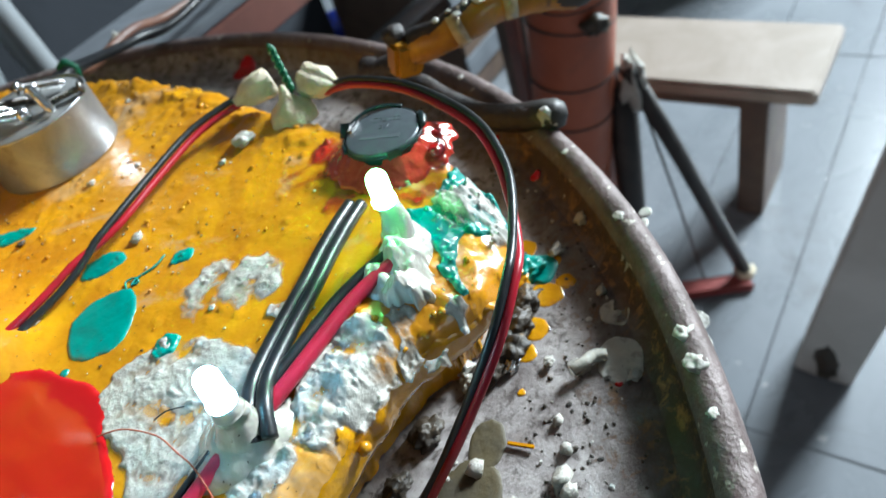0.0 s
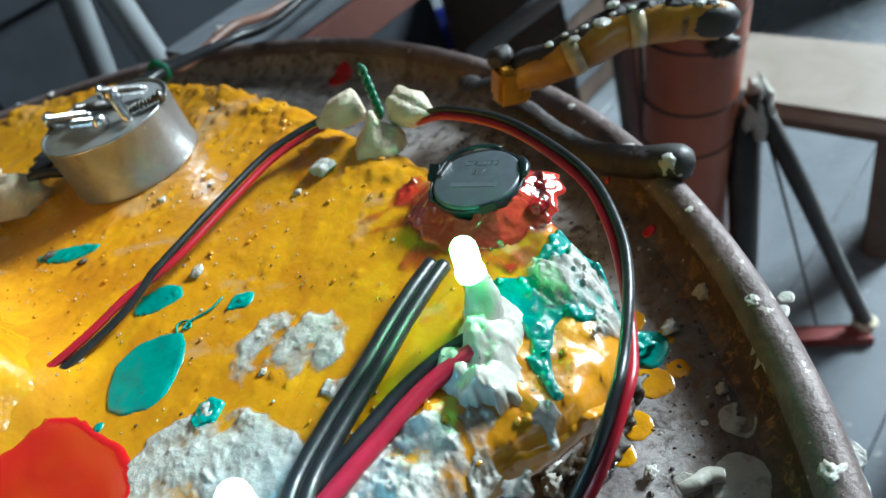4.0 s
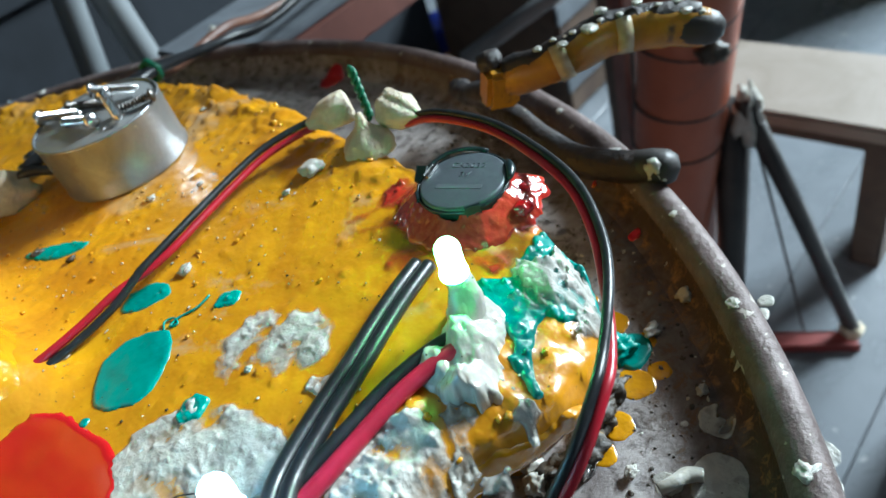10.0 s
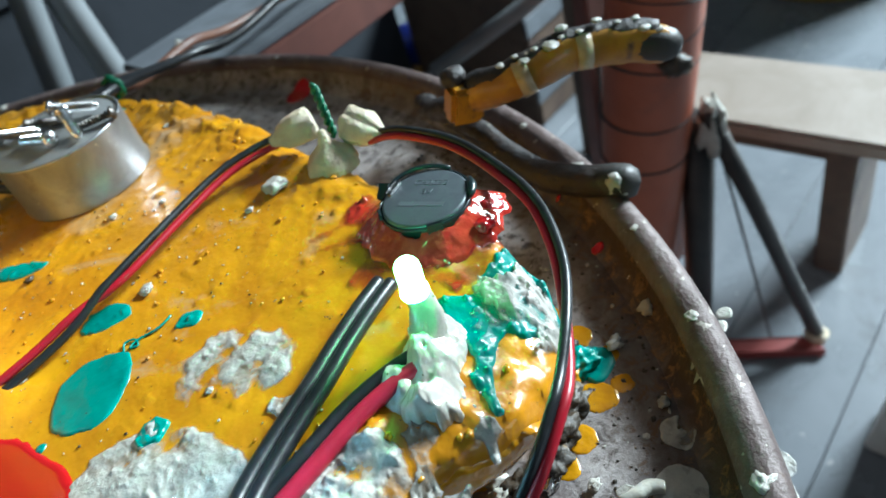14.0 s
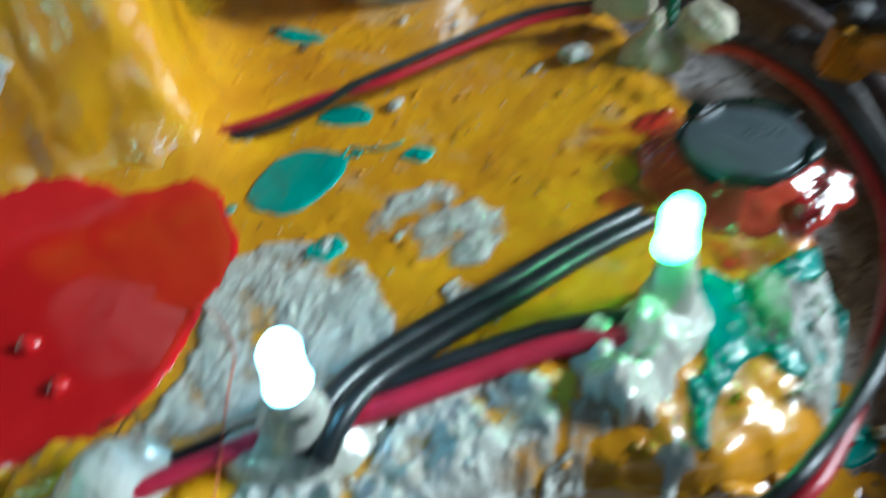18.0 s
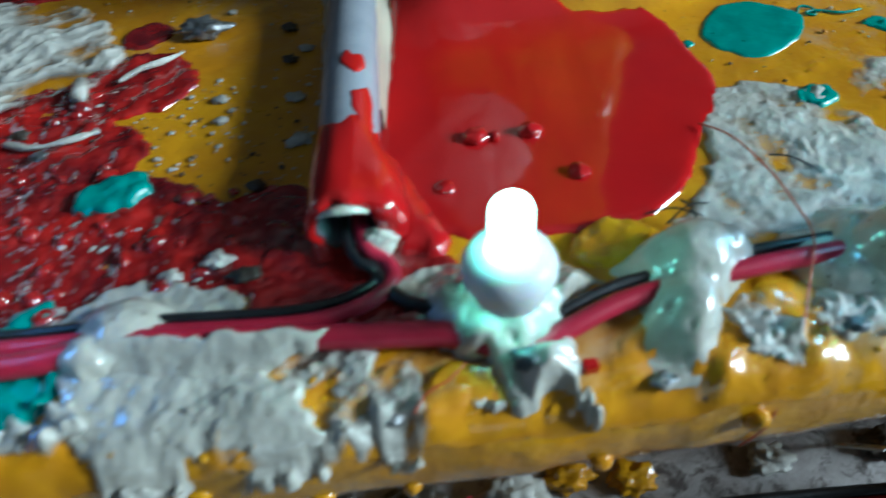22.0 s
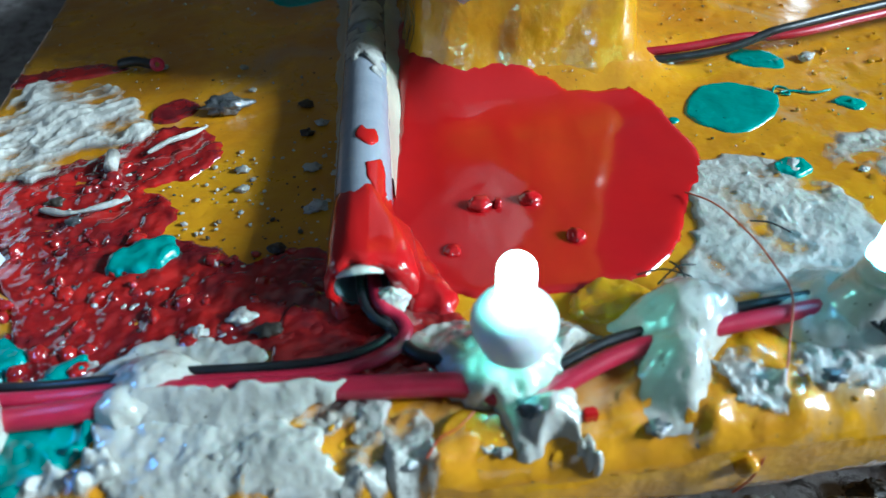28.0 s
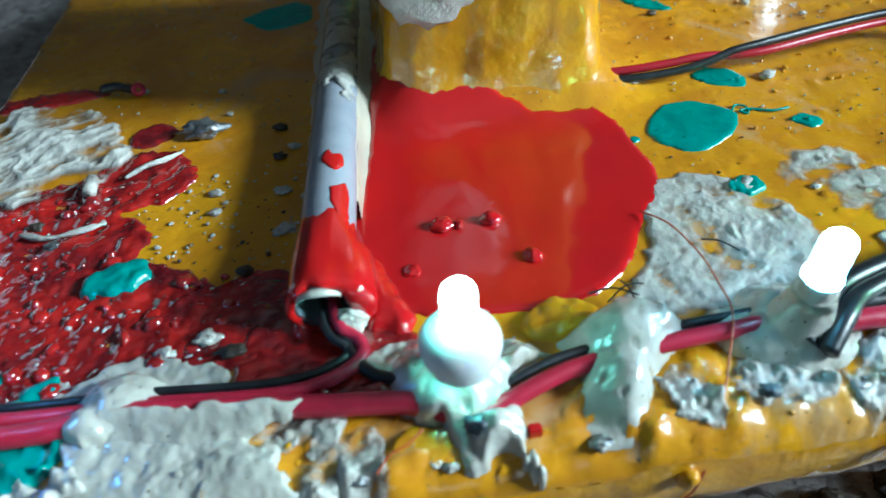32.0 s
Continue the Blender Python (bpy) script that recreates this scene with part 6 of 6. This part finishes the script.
part("rod_cap", lump(476, -23, -460, 10, 10, 8, 2, 0.3, 3), BEAD, t, "cream putty foot")
part("binding", lump(415, 46, -205, 8, 9, 22, 5, 0.7, 3, 2.2), PLASTER, t, "hardened cream wrapping")
t = thing("black_strut", "thick black rod standing beside the orange post", "strut")
part("rod", tube([Vector((424, 66, -470)), Vector((424, 62, -330)), Vector((424, 60, -205))], 12, 18, True, 0.06), BLACKROD, t)
t = thing("thin_wire_stay", "thin dark wire hanging between the struts", "wire")
part("wire", tube([Vector((425, 45, -230)), Vector((440, 30, -330)), Vector((462, 12, -466))], 1.2, 8), BLACKROD, t)
t = thing("thin_wire_stay", "thin dark wire stay behind the post", "wire")
part("wire", tube([Vector((430, 140, -160)), Vector((440, 150, -230)), Vector((470, 170, -468))], 2.2, 8), BLACKROD, t)
t = thing("red_foot_bar", "flat red-painted bar on the floor under the strut", "bar")
part("bar", beam((470, -30, -466), (430, 40, -466), 16, 8, 1.5), REDFOOT, t)
t = thing("white_plank", "leaning white painted plank with a dark blot for shade at its foot", "plank")
part("plank_body", beam((408, -112, -470), (362, -188, 62), 46, 46, 2, 30), WHITE_PAINT, t)
# Dark lump added where shade falls at the plank's foot.
part("blot", lump(384, -115, -440, 5, 10, 26, 3, 0.5, 3), DARKGAP, t, "dark blot standing in for shade")

# plank table beside the drum
t = thing("plank_table", "narrow table with a weathered grey top and red-brown edge", "table")
part("top_board", box(182, 248, -66, 700, 345, -60, 1.5), GREYWOOD, t)
part("edge_board", box(182, 247, -94, 700, 262, -66.3, 1.5), REDWOOD, t)
part("block", box(372, 236, -78, 400, 247.5, -40, 2), DARKWOOD, t)
for x, y in ((230, 300), (660, 300)):
    part("leg", box(x, y, -470, x + 30, y + 30, -66.3, 2), DARKWOOD, t)
t = thing("plaster_crumb", "pale crumb lying on the grey plank", "crumb")
part("crumb_body", lump(206, 300, -57, 6, 5, 5, 9, 0.6, 3), PLASTER, t)

for a, b, r, lab in (((190, 450, 0), (172, 450, -75), 11, "pale grey pipe leg behind the plank"), ((209, 452, -20), (212, 450, -100), 12, "pale grey pipe leg behind the plank")):
    t = thing("grey_pipe_leg", lab, "pipe", "pipe legs behind the table")
    d = Vector(b) - Vector(a)
    foot = Vector(b) + d * ((FLOOR + 2 - b[2]) / d.z)
    part("tube", tube([Vector(a) - d * 0.4, Vector(a), Vector(b), foot], r, 20), PIPE_GREY, t)
t = thing("metal_rod", "straight galvanised rod leaning in the dark corner", "rod")
part("rod", tube([Vector((420, 325, -470)), Vector((427, 318, -206)), Vector((491, 269, -180)), Vector((600, 190, -130))][1:], 8, 14), PIPE_GREY, t)
part("rod_foot", tube([Vector((427, 318, -206)), Vector((424, 322, -468))], 7, 12), PIPE_GREY, t)
t = thing("blue_bottle", "crumpled blue plastic bottle with an orange cap on the floor", "bottle")
part("bottle_body", lump(800, 740, -430, 60, 45, 40, 7, 0.4, 3), BLUE, t)
part("cap", lathe([(14, 0), (14, 16), (0.01, 17)], (762, 712, -455), 20, (-0.6, -0.4, 0.3)), PLIER_Y, t)
t = thing("red_brown_post", "dark red-brown wooden post behind the orange pipe", "post")
part("timber", beam((520, 150, -470), (505, 120, 120), 40, 30, 2, 10), REDWOOD, t)
t = thing("red_brown_post", "slim red-brown wooden post in the dark corner", "post")
part("timber", beam((560, 235, -470), (548, 214, 60), 22, 22, 2, 10), REDWOOD, t)
t = thing("dark_crate", "dark wooden crate standing in the shaded corner", "crate")
part("crate_body", box(700, 420, -470, 1000, 640, -250, 4), DARKWOOD, t)
part("crate_board", box(695, 415, -330, 1005, 419.5, -300, 2), GREYWOOD, t)
part("crate_board", box(695, 415, -430, 1005, 419.5, -395, 2), GREYWOOD, t)
# Made-up block standing in for the dark, indistinct corner behind the table.
t = thing("gloom_block", "dark block added for the gloom of the corner", "cabinet")
part("gloom_body", box(120, 640, -470, 690, 900, 420, 5), BLUEGLOOM, t)
part("gloom_rail", box(115, 632, -60, 695, 639.5, -30, 2), BLUEGLOOM, t)
t = thing("green_tub", "large round green tub with a yellow rim band, on the floor", "tub")
part("tub_body", lathe([(136, -470), (142, -462), (150, -300), (156, -210), (158, -204), (150, -204), (140, -455), (0.01, -458)], (1255, 205, 0), 72), GREEN_DRUM, t)
part("rim_band", lathe([(138, -469), (144.5, -467), (145.5, -446), (141, -445)], (1255, 205, 0), 72), PACKET_Y2, t, "dull yellow band")


def wall(name, x0, y0, x1, y1, z0=0.0, z1=2.6, label="dim wall added to close the room", category="wall", mat=None):
    bm = bmesh.new()
    bmesh.ops.create_cube(bm, size=1)
    for v in bm.verts:
        v.co = Vector(((x0 + x1) / 2 + v.co.x * (x1 - x0), (y0 + y1) / 2 + v.co.y * (y1 - y0), (z0 + z1) / 2 + v.co.z * (z1 - z0)))
    return tagged(link(name, bm, mat or WALL, smooth=False), label, category, kind="structure")


# Unseen walls and ceiling added to enclose the room and shape its daylight.
H = 3.8
wall("wall_west", -3.0, -3.0, -2.9, 3.0, 0, H)
# Invented low opening, made to go with the added front fill lamp.
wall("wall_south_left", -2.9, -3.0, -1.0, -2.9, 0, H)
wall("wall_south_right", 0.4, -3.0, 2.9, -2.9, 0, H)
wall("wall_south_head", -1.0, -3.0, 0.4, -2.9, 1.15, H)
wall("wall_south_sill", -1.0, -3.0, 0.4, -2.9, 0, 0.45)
wall("wall_north", -2.9, 2.9, 2.9, 3.0, 0, H)
wall("wall_east_sill", 2.9, -2.9, 3.0, 2.9, 0, 1.40)
wall("wall_east_head", 2.9, -2.9, 3.0, 2.9, 3.2, H)
wall("wall_east_side", 2.9, -2.9, 3.0, -1.5, 1.40, 3.2)
wall("wall_east_pier", 2.9, 0.0, 3.0, 2.9, 1.40, 3.2)
wall("ceiling", -3, -3, 3, 3, H, H + 0.1, "pale ceiling added to close the room", "ceiling", CEILING)
